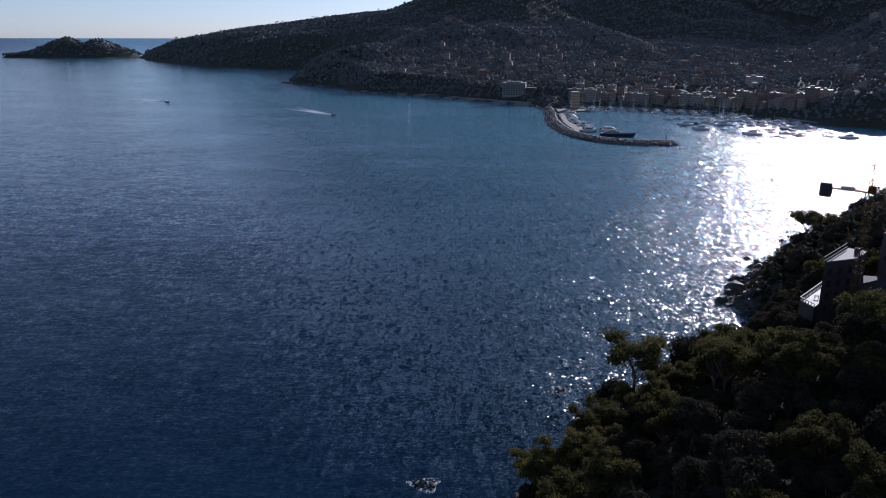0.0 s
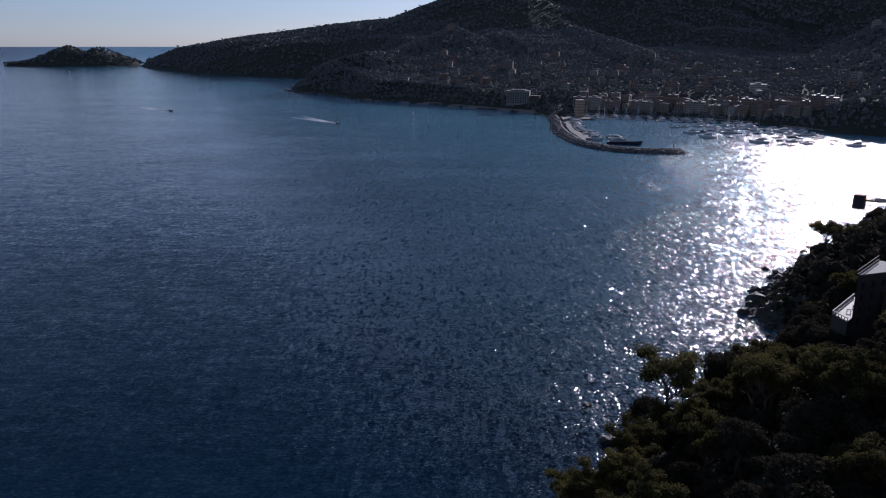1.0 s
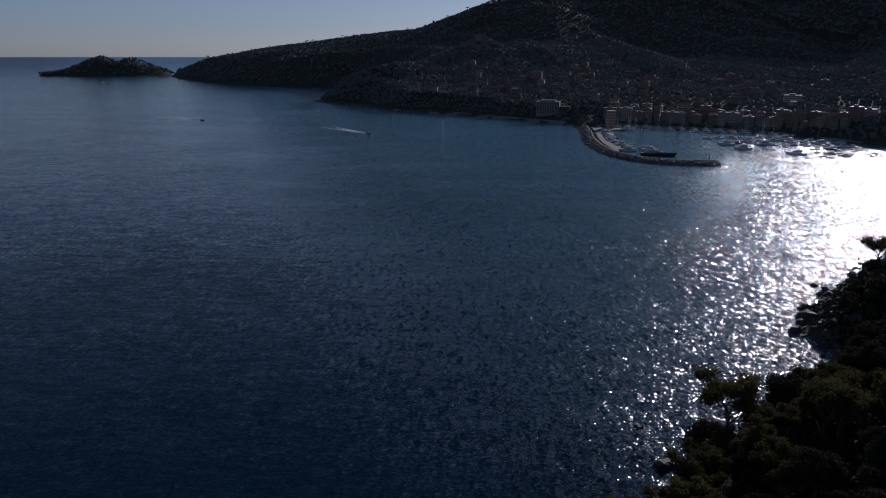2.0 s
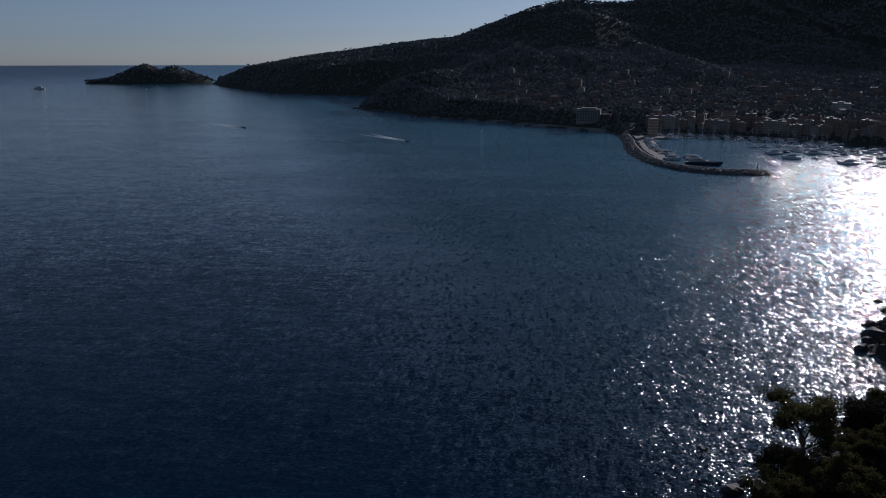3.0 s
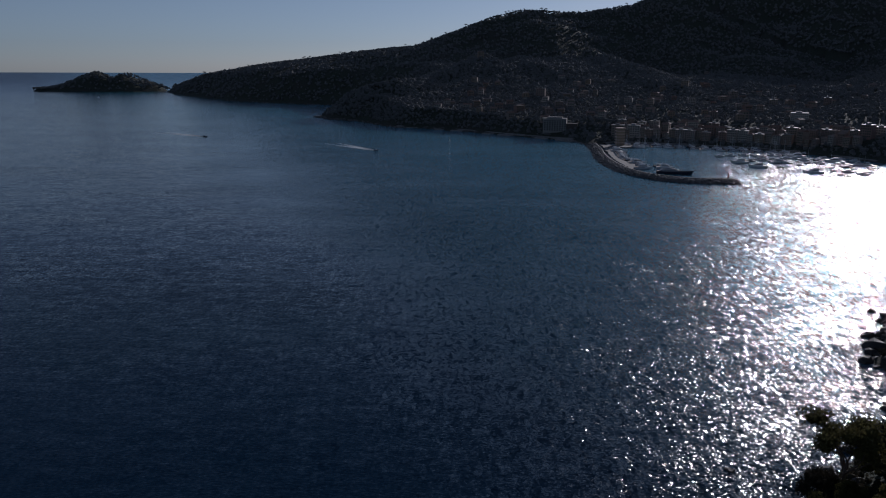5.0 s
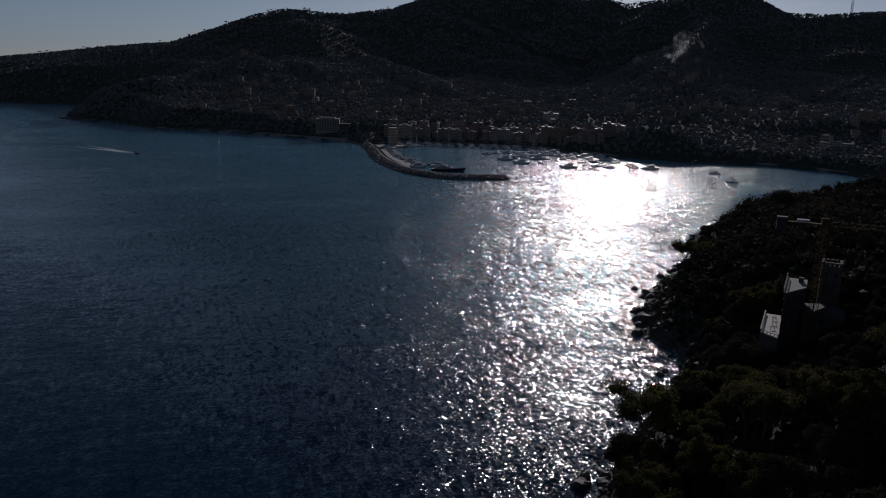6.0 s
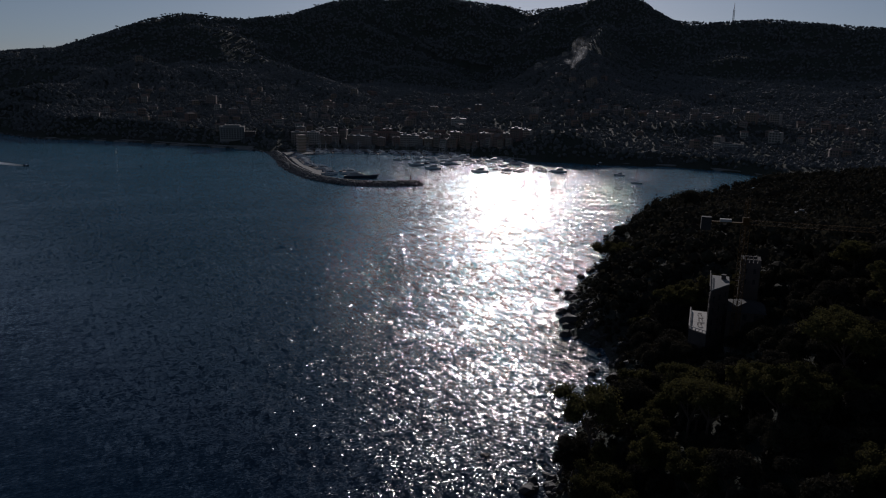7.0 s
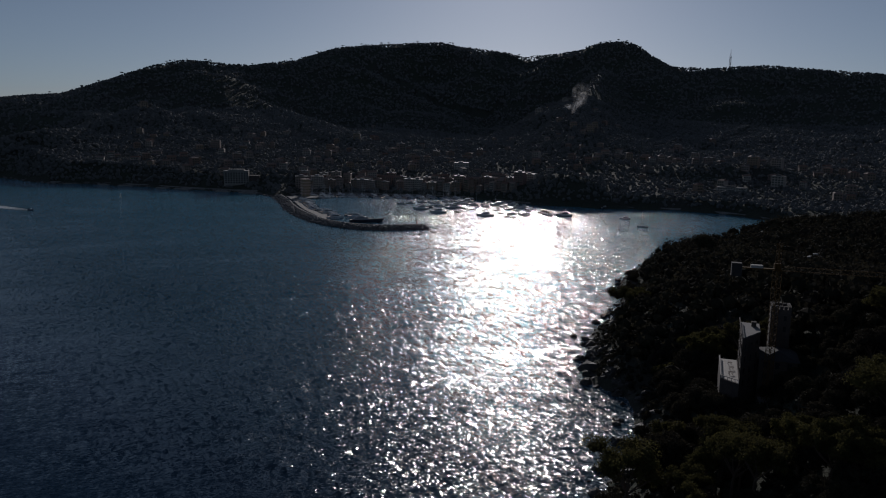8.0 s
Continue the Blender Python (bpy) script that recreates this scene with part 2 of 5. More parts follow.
PAVING = mat_grainy("terrace_paving", (0.32, 0.29, 0.255), (0.48, 0.44, 0.39), 0.7, 0.7, 0.2, 0.02)
ROOF_DECK = mat_grainy("grey_roof_paving", (0.13, 0.125, 0.12), (0.21, 0.20, 0.19), 0.7, 0.8, 0.2, 0.02)
VILLA_WALL = mat_grainy("weathered_stone_wall", (0.052, 0.041, 0.037), (0.115, 0.09, 0.076), 0.3, 0.9, 0.4, 0.05)
TAN_WALL = mat_grainy("tan_plaster", (0.26, 0.19, 0.12), (0.42, 0.32, 0.22), 0.3, 0.85, 0.2, 0.04)
SLATE = mat_grainy("dark_slate_roof", (0.022, 0.021, 0.022), (0.045, 0.042, 0.042), 1.2, 0.9, 0.4, 0.05)
WARM_SLAB = mat_grainy("salmon_render", (0.48, 0.32, 0.25), (0.60, 0.44, 0.36), 0.4, 0.85, 0.1, 0.02)
QUAY = mat_grainy("worn_quay_surface", (0.11, 0.10, 0.09), (0.22, 0.20, 0.175), 0.5, 0.85, 0.2, 0.03)
RED_PAINT = mat_grainy("red_paint", (0.16, 0.02, 0.015), (0.25, 0.04, 0.03), 1.0, 0.5, 0, 0)


# ---------------------------------------------------------------- building helpers
def mesh_of(name, verts, faces, mats, smooth=False, index=None):
    me = bpy.data.meshes.new(name)
    me.from_pydata([tuple(v) for v in verts], [], [tuple(int(i) for i in f) for f in faces])
    for m in mats if isinstance(mats, (list, tuple)) else [mats]:
        me.materials.append(m)
    if index is not None:
        me.polygons.foreach_set("material_index", index)
    if smooth:
        me.polygons.foreach_set("use_smooth", [True] * len(me.polygons))
    me.update()
    return me


def part(name, bm, material, parent, label=""):
    """Links a bmesh as one mesh object under a thing or a part."""
    me = bpy.data.meshes.new(name)
    bm.to_mesh(me)
    bm.free()
    me.materials.append(material)
    ob = new(name, me)
    ob.parent = parent
    return tagged(ob, label)


def box(bm, x0, x1, y0, y1, z0, z1, taper=1.0):
    cx, cy = (x0 + x1) / 2, (y0 + y1) / 2
    vs = [bm.verts.new((x, y, z0)) for x, y in ((x0, y0), (x1, y0), (x1, y1), (x0, y1))]
    vs += [bm.verts.new((cx + (x - cx) * taper, cy + (y - cy) * taper, z1)) for x, y in ((x0, y0), (x1, y0), (x1, y1), (x0, y1))]
    for f in ((3, 2, 1, 0), (4, 5, 6, 7), (0, 1, 5, 4), (1, 2, 6, 5), (2, 3, 7, 6), (3, 0, 4, 7)):
        bm.faces.new([vs[i] for i in f])
    return vs


def bar(bm, p, q, r0, r1=None, sides=6):
    """A tapered rod from p to q."""
    p, q = Vector(p), Vector(q)
    r1 = r0 if r1 is None else r1
    d = (q - p).normalized()
    u = d.orthogonal().normalized()
    w = d.cross(u)
    rings = []
    for c, r in ((p, r0), (q, r1)):
        rings.append([bm.verts.new(c + r * (math.cos(t) * u + math.sin(t) * w)) for t in (2 * math.pi * i / sides for i in range(sides))])
    for i in range(sides):
        j = (i + 1) % sides
        bm.faces.new((rings[0][i], rings[0][j], rings[1][j], rings[1][i]))
    bm.faces.new(rings[0][::-1])
    bm.faces.new(rings[1])


# ---------------------------------------------------------------- lie of the land
def lattice(ix, iy, seed):
    h = np.sin(ix * 127.1 + iy * 311.7 + seed * 74.7) * 43758.5453
    return h - np.floor(h)


def value_noise(x, y, seed=0):
    ix, iy = np.floor(x), np.floor(y)
    fx, fy = x - ix, y - iy
    fx, fy = fx * fx * (3 - 2 * fx), fy * fy * (3 - 2 * fy)
    a, b = lattice(ix, iy, seed), lattice(ix + 1, iy, seed)
    c, d = lattice(ix, iy + 1, seed), lattice(ix + 1, iy + 1, seed)
    return (a + (b - a) * fx) * (1 - fy) + (c + (d - c) * fx) * fy - 0.5


def fbm(x, y, size, octaves=4, seed=0):
    total, amp = 0 * x, 1.0
    for i in range(octaves):
        total = total + amp * value_noise(x / size, y / size, seed + i * 7)
        size, amp = size / 2.03, amp * 0.5
    return total


# the shore, with the land on its right hand: cape neck, bay, harbour, near point, coast below the camera
SHORE = [(-1380, 3500), (-1180, 3080), (-805, 2530), (-630, 2380), (-400, 2240), (-230, 1960), (-350, 1690), (-300, 1600),
         (-240, 1560), (-150, 1395), (-95, 1376), (-20, 1312), (60, 1225), (136, 1150), (150, 1075), (200, 1125), (265, 1095),
         (335, 1062), (400, 1010), (440, 935), (463, 891), (515, 842), (604, 790), (634, 733), (640, 690), (625, 640),
         (500, 570), (380, 520), (284, 468), (250, 442), (211, 390), (151, 336), (113, 282), (116, 262), (95, 228),
         (81, 222), (55, 197), (36, 176), (18, 150), (4, 122), (-4, 60), (8, -80)]
SHORE += [(0, -900), (200, -4700), (4700, -3000), (4800, 2500), (2600, 4600), (600, 4850), (0, 4500), (-500, 4000), (-1100, 3850)]
ISLE = [(-1985, 3440), (-1900, 3390), (-1700, 3400), (-1480, 3390), (-1392, 3470), (-1380, 3560), (-1500, 3690), (-1800, 3690), (-1950, 3560)]

# crest lines: x, y, height
RANGE = [(-1320, 3381, 31), (-1121, 3135, 71), (-796, 3024, 121), (-404, 2896, 167), (-188, 2765, 184), (-101, 2719, 212),
         (74, 2618, 271), (174, 2612, 294), (392, 2687, 292), (576, 2752, 326), (653, 2805, 355), (767, 2909, 395), (974, 2968, 422), (1217, 2958, 446),
         (1304, 2973, 436), (1519, 2920, 415), (1606, 2928, 402), (1725, 2797, 417), (1774, 2667, 426), (1761, 2554, 437), (1761, 2429, 426),
         (1763, 2364, 406), (1764, 2300, 368), (1765, 2169, 312), (1829, 2044, 306), (1889, 1884, 312), (1984, 1732, 295), (2042, 1574, 276),
         (2217, 1116, 251), (2334, 437, 262), (2131, -767, 255)]
CAPE = [(-1936, 3447, 6), (-1863, 3486, 22), (-1765, 3540, 70), (-1716, 3561, 84), (-1672, 3582, 58), (-1640, 3582, 56), (-1577, 3570, 80), (-1520, 3560, 50), (-1483, 3556, 40), (-1402, 3535, 14)]
SPUR = [(-254, 1623, 37), (-225, 1687, 64), (-177, 1713, 75), (-105, 1779, 73), (-56, 1851, 95), (26, 1952, 128), (94, 1849, 92), (150, 1745, 56), (231, 1433, 22)]
CASTLE_HILL = [(478, 935, 30), (520, 925, 40), (560, 930, 26)]
SMOKE_SPUR = [(1500, 2200, 280), (1007, 1617, 146), (820, 1320, 60)]
TOWN_SPUR = [(300, 2300, 170), (420, 1750, 80), (470, 1450, 35)]
KNOLL = [(820, 1010, 42), (900, 960, 46)]
POINT = [(160, -700, 90), (130, -100, 66), (135, 60, 56), (165, 160, 44), (200, 240, 36), (250, 340, 27), (290, 420, 16)]
NECK = [(165, 160, 44), (400, 260, 28), (700, 380, 44), (1200, 500, 100)]


def to_line(x, y, pts, closed=False):
    """Distance to a line, and the height along it if its points have one."""
    best, height = np.full(x.shape, 1e9), np.zeros(x.shape)
    ends = list(zip(pts, pts[1:] + (pts[:1] if closed else [])))
    for p, q in ends:
        dx, dy = q[0] - p[0], q[1] - p[1]
        s = np.clip(((x - p[0]) * dx + (y - p[1]) * dy) / (dx * dx + dy * dy), 0, 1)
        d = np.hypot(x - p[0] - s * dx, y - p[1] - s * dy)
        if len(p) > 2:
            height = np.where(d < best, p[2] + s * (q[2] - p[2]), height)
        best = np.minimum(best, d)
    return best, height


def inside(x, y, pts):
    odd = np.zeros(x.shape, bool)
    for p, q in zip(pts, pts[1:] + pts[:1]):
        if p[1] != q[1]:
            odd ^= ((p[1] > y) != (q[1] > y)) & (x < (q[0] - p[0]) * (y - p[1]) / (q[1] - p[1]) + p[0])
    return odd


def inland(x, y):
    """Metres from the shore, negative at sea."""
    d = to_line(x, y, SHORE, True)[0] * np.where(inside(x, y, SHORE), 1, -1)
    isle = to_line(x, y, ISLE, True)[0] * np.where(inside(x, y, ISLE), 1, -1)
    return np.maximum(d, isle)


def ground_height(x, y):
    x, y = np.asarray(x, float), np.asarray(y, float)
    d = inland(x, y)
    r = np.hypot(x, y)
    d = d + fbm(x, y, 26, 3, 3) * np.clip(r / 60, 3, 9)
    h, crest = np.full(x.shape, 4.0), np.full(x.shape, 1e9)
    for line, width, power in ((RANGE, 620, 1.15), (CAPE, 190, 2.0), (SPUR, 170, 1.4), (CASTLE_HILL, 75, 2.0), (SMOKE_SPUR, 260, 1.3),
                               (TOWN_SPUR, 240, 1.4), (KNOLL, 110, 2.0), (POINT, 110, 1.7), (NECK, 190, 1.6)):
        far, top = to_line(x, y, line)
        k = top * np.exp(-(far / width) ** power)
        crest = np.minimum(crest, far / width)
        h = np.maximum(h, k) + np.minimum(h, k) * 0.10
    h = h * (1 + 0.3 * np.clip(crest * 2.5, 0.02, 1) * fbm(x, y, 260, 4, 11)) + 2.5 * fbm(x, y, 50, 3, 5)
    near = np.clip((900 - r) / 300, 0, 1)
    steep = 0.62 * near + 0.75 * (1 - near)
    town = np.exp(-((x - 380) / 330) ** 2 - ((y - 1150) / 230) ** 2)
    steep = steep * (1 - town) + 0.12 * town
    bank = np.where(d > 0, 1.2 + steep * d, 0.35 * d)
    return np.where(d > 0, np.minimum(bank, np.maximum(h, 2.0)), np.maximum(bank, -14))


def ground_at(x, y):
    return float(ground_height(np.array([x]), np.array([y]))[0])


bearings = np.radians(np.concatenate([np.arange(-34, 63, 0.16), np.arange(63, 205, 1.2)]))
reach = 14 * 1.0205 ** np.arange(290)
gb, gr = np.meshgrid(bearings, reach, indexing="ij")
gx, gy = gr * np.sin(gb), gr * np.cos(gb)
gz = ground_height(gx, gy)
nb, nr = gb.shape
ids = np.arange(nb * nr).reshape(nb, nr)
quads = np.stack([ids[:-1, :-1], ids[1:, :-1], ids[1:, 1:], ids[:-1, 1:]], -1).reshape(-1, 4)
quads = quads[gz.ravel()[quads].max(1) > -4]
used = np.unique(quads)
renumber = np.zeros(nb * nr, int)
renumber[used] = np.arange(len(used))
ground = new("ground", mesh_of("ground", np.stack([gx, gy, gz], -1).reshape(-1, 3)[used], renumber[quads], GROUND, smooth=True))
tagged(ground, "steep wooded coastal hills with scrub and dark soil", "hillside", kind="structure")

# the sea: one sheet to the horizon, lifted a little at its rim to meet the eye's horizon
rings = [0, 200, 600, 1500, 3000, 4100, 4300, 4500, 4700, 4900]
lift = [0, 0, 0, 0, 0, 0, 7, 25, 50, 77]
sv, sf = [], []
for r, z in zip(rings, lift):
    sv += [(r * math.sin(t), r * math.cos(t), z) for t in (2 * math.pi * i / 180 for i in range(180))]
for k in range(len(rings) - 1):
    for i in range(180):
        j = (i + 1) % 180
        sf.append((k * 180 + j, k * 180 + i, (k + 1) * 180 + i, (k + 1) * 180 + j))
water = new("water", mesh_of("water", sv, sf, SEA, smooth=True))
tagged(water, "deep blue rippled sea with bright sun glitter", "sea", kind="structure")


# ---------------------------------------------------------------- far woods
def ico(level):
    bm = bmesh.new()
    bmesh.ops.create_icosphere(bm, subdivisions=level, radius=1.0)
    v = np.array([p.co[:] for p in bm.verts])
    f = np.array([[p.index for p in q.verts] for q in bm.faces])
    bm.free()
    return v, f


ICO1, ICO2 = ico(1), ico(2)
OCTA = (np.array([(1, 0, 0), (-1, 0, 0), (0, 1, 0), (0, -1, 0), (0, 0, 1), (0, 0, -1)], float),
        np.array([(0, 2, 4), (2, 1, 4), (1, 3, 4), (3, 0, 4), (2, 0, 5), (1, 2, 5), (3, 1, 5), (0, 3, 5)]))
rng = np.random.default_rng(4)


def blobs(centres, radii, shape, squash=0.85, rough=0.3):
    """Many uneven clumps as one vertex and face array."""
    v, f = shape
    n = len(centres)
    jitter = 1 + rough * (rng.random((n, len(v), 1)) - 0.5) * 2
    out = v[None] * jitter * radii[:, None, None] * np.array([1, 1, squash]) + centres[:, None]
    faces = f[None] + (np.arange(n) * len(v))[:, None, None]
    return out.reshape(-1, 3), faces.reshape(-1, 3)


def raw_mesh(name, v, f, mat, smooth=False):
    me = bpy.data.meshes.new(name)
    me.vertices.add(len(v))
    me.vertices.foreach_set("co", np.asarray(v, np.float32).ravel())
    me.loops.add(f.size)
    me.loops.foreach_set("vertex_index", np.asarray(f, np.int32).ravel())
    me.polygons.add(len(f))
    me.polygons.foreach_set("loop_start", np.arange(len(f), dtype=np.int32) * f.shape[1])
    me.polygons.foreach_set("use_smooth", [smooth] * len(f))
    me.materials.append(mat)
    me.update(calc_edges=True)
    return me


def scatter(n, b0, b1, r0, r1):
    b = np.radians(rng.uniform(b0, b1, n))
    r = np.sqrt(rng.uniform(r0 * r0, r1 * r1, n))
    return r * np.sin(b), r * np.cos(b)


def in_town(x, y):
    return np.exp(-((x - 420) / 420) ** 2 - ((y - 1180) / 260) ** 2) + np.exp(-((x - 900) / 300) ** 2 - ((y - 900) / 260) ** 2)


wx, wy = scatter(80000, -32, 62, 820, 4120)
extra = scatter(70000, -14, 60, 900, 2100)
wx, wy = np.concatenate([wx, extra[0]]), np.concatenate([wy, extra[1]])
d = inland(wx, wy)
ok = (d > 7) & (rng.random(len(wx)) > 0.5 * np.clip(in_town(wx, wy), 0, 1)) & (np.hypot(wx, wy) < 4120)
wx, wy = wx[ok], wy[ok]
wz = ground_height(wx, wy)
# only the slopes that look out over the bay carry single crowns
bins = (np.degrees(np.arctan2(wx, wy)) * 2.5).astype(int)
away = np.hypot(wx, wy)
rise = (wz - 112) / away
shown = np.zeros(len(wx), bool)
for b in np.unique(bins):
    at = np.where(bins == b)[0]
    at = at[np.argsort(away[at])]
    top = np.maximum.accumulate(rise[at])
    shown[at] = rise[at] + 7 / away[at] > top - 0.004
wx, wy, wz = wx[shown], wy[shown], wz[shown]
rad = rng.uniform(2.2, 5.0, len(wx)) * np.clip(np.hypot(wx, wy) / 1900, 0.7, 1.5)
# wind-clipped, low trees on the crests
rad = rad * np.clip(0.5 + to_line(wx, wy, RANGE)[0] / 180, 0.5, 1) * np.where(rng.random(len(wx)) < 0.02, 1.5, 1) * 0.86
cv, cf = [], []
for pick, shape in ((np.hypot(wx, wy) < 2000, ICO1), (np.hypot(wx, wy) >= 2000, OCTA)):
    w, g = blobs(np.stack([wx, wy, wz + rad * 0.45], -1)[pick], rad[pick], shape, 1.0, 0.5)
    cf.append(g + sum(len(a) for a in cv))
    cv.append(w)
for p, q in zip(RANGE, RANGE[1:]):
    n = int(math.dist(p[:2], q[:2]) * 1.4)
    u, side = rng.random(n), rng.normal(size=(n, 2)) * 28
    cx, cy = p[0] + u * (q[0] - p[0]) + side[:, 0], p[1] + u * (q[1] - p[1]) + side[:, 1]
    cr = rng.uniform(1.8, 3.8, n)
    w, g = blobs(np.stack([cx, cy, ground_height(cx, cy) + cr * 0.3], -1), cr, ICO1, 0.9, 0.6)
    cf.append(g + sum(len(a) for a in cv))
    cv.append(w)
v, f = np.concatenate(cv), np.concatenate(cf)
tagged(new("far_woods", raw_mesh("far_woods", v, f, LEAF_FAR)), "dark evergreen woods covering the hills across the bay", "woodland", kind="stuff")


# ---------------------------------------------------------------- trees
def leafy(clumps, leaves, size, squash, seed, core=0.62, ragged=(0.5, 1.32)):
    """A crown of ragged leaf clumps: dark cores with many small leaf sprays round them. clumps: x, y, z, radius."""
    r = np.random.default_rng(seed)
    c = np.array(clumps)
    v0, f0 = ICO1
    n = len(c)
    cores = v0[None] * (1 + 0.35 * (r.random((n, len(v0), 1)) - 0.5)) * (c[:, 3] * core)[:, None, None] * np.array([1, 1, squash]) + c[:, None, :3]
    fc = (f0[None] + (np.arange(n) * len(v0))[:, None, None]).reshape(-1, 3)
    which = np.repeat(np.arange(n), leaves)
    out = r.normal(size=(len(which), 3))
    out /= np.linalg.norm(out, axis=1)[:, None]
    out[:, 2] = np.where(out[:, 2] < -0.5, -out[:, 2], out[:, 2])
    mid = c[which, :3] + out * (c[which, 3] * r.uniform(*ragged, len(which)))[:, None] * np.array([1, 1, squash])
    a = r.normal(size=(len(which), 3))
    a /= np.linalg.norm(a, axis=1)[:, None]
    b = np.cross(a, out + 0.6 * r.normal(size=out.shape))
    b /= np.linalg.norm(b, axis=1)[:, None] + 1e-6
    s = (size * r.uniform(0.5, 1.3, len(which)))[:, None]
    tri = np.stack([mid + a * s, mid - a * s * 0.5 + b * s * 0.6, mid - a * s * 0.5 - b * s * 0.6], 1).reshape(-1, 3)
    v = np.concatenate([cores.reshape(-1, 3), tri])
    f = np.concatenate([fc, np.arange(len(tri)).reshape(-1, 3) + n * len(v0)])
    return v, f


def limb(bm, p, q, r0, r1, bend, r, steps=4, sides=5):
    """A bent, tapering limb as one tube, grown on to the nearest wood that the mesh has already."""
    p, q = Vector(p), Vector(q)
    side = Vector((r.normal(), r.normal(), 0.3 * r.normal())) * bend
    old = list(bm.verts)
    way = [p.lerp(q, i / steps) + side * math.sin(math.pi * i / steps) for i in range(steps + 1)]
    u = (q - p).orthogonal().normalized()
    w = (q - p).normalized().cross(u)
    rings = []
    for i, c in enumerate(way):
        rad = r0 + (r1 - r0) * i / steps
        rings.append([bm.verts.new(c + rad * (math.cos(t) * u + math.sin(t) * w)) for t in (2 * math.pi * k / sides for k in range(sides))])
    for lower, upper in zip(rings, rings[1:]):
        for k in range(sides):
            j = (k + 1) % sides
            bm.faces.new((lower[k], lower[j], upper[j], upper[k]))
    bm.faces.new(rings[-1])
    if old:
        near_by = min(old, key=lambda v: (v.co - way[0]).length_squared)
        bm.faces.new((near_by, rings[0][0], rings[0][1]))


def tree(kind, seed, height, spread, leaves, size):
    """A tree at the origin: an Empty with a trunk (with its limbs) and a crown."""
    r = np.random.default_rng(seed)
    top = new("pine_tree" if "pine" in kind else "holm_oak" if kind == "oak" else "cypress")
    bm = bmesh.new()
    clumps = []
    if "pine" in kind:
        thin = 1.05 if kind == "open pine" else 1.0
        lean = Vector((r.normal() * 0.9, r.normal() * 0.9, 0))
        fork = Vector((0, 0, height * 0.5)) + lean
        limb(bm, (0, 0, -1.5), fork, 0.42, 0.28, 0.3, r)
        arms = int(r.integers(5, 8))
        for i in range(arms):
            t = 2 * math.pi * (i + r.uniform(-0.3, 0.3)) / arms
            far = spread * r.uniform(0.45, 0.95)
            end = fork + Vector((math.cos(t) * far, math.sin(t) * far, height * r.uniform(0.26, 0.46)))
            limb(bm, fork - Vector((0, 0, r.uniform(0, 1.5))), end, 0.2, 0.06, 0.7, r)
            for j in range(int(r.integers(4, 7)) if thin == 1 else 3):
                o = fork.lerp(end, r.uniform(0.6, 1.08)) + Vector((r.normal() * 1.3, r.normal() * 1.3, 0.5 + r.normal() * 0.8)) * (spread / 6)
                clumps.append((*o, r.uniform(1.05, 1.85) * thin * spread / 6))
                limb(bm, fork.lerp(end, 0.6), o, 0.08, 0.03, 0.3, r, 1)
        for j in range(6 if thin == 1 else 2):
            clumps.append((fork.x + r.normal() * spread * 0.25, fork.y + r.normal() * spread * 0.25, height * r.uniform(0.84, 1.02), r.uniform(1.2, 2.0) * spread / 6))
        v, f = leafy(clumps, leaves * 2, size * 0.56, 0.78, seed + 1, 0.62, (0.6, 1.28))
        mat = LEAF_PINE
    elif kind == "oak":
        fork = Vector((r.normal() * 0.4, r.normal() * 0.4, height * 0.35))
        limb(bm, (0, 0, -1.5), fork, 0.36, 0.26, 0.2, r)
        for i in range(int(r.integers(11, 16))):
            t, u = r.uniform(0, 2 * math.pi), r.uniform(0.1, 1)
            rr = spread * 0.68 * math.sqrt(u)
            o = Vector((math.cos(t) * rr, math.sin(t) * rr, height * (0.48 + 0.36 * math.sqrt(max(0, 1 - u)) + r.uniform(-0.06, 0.06))))
            clumps.append((*o, r.uniform(0.26, 0.42) * spread))
            if i % 2 == 0:
                limb(bm, fork, o, 0.14, 0.05, 0.4, r, 3)
        v, f = leafy(clumps, leaves * 3, size * 0.62, 0.85, seed + 1, 0.7, (0.6, 1.22))
        mat = LEAF_OAK
    else:
        limb(bm, (0, 0, -1.5), (0, 0, height * 0.85), 0.25, 0.05, 0.05, r)
        for i in range(9):
            s = (i + 0.5) / 9
            clumps.append((r.normal() * 0.12, r.normal() * 0.12, height * (0.1 + 0.86 * s), spread * (1.0 - 0.75 * s) * r.uniform(0.85, 1.15)))
        v, f = leafy(clumps, leaves, size, 1.5, seed + 1)
        mat = LEAF_OAK
    part("trunk", bm, BARK, top)
    crown = new("crown", raw_mesh("crown", v, f, mat))
    crown.parent = top
    return top


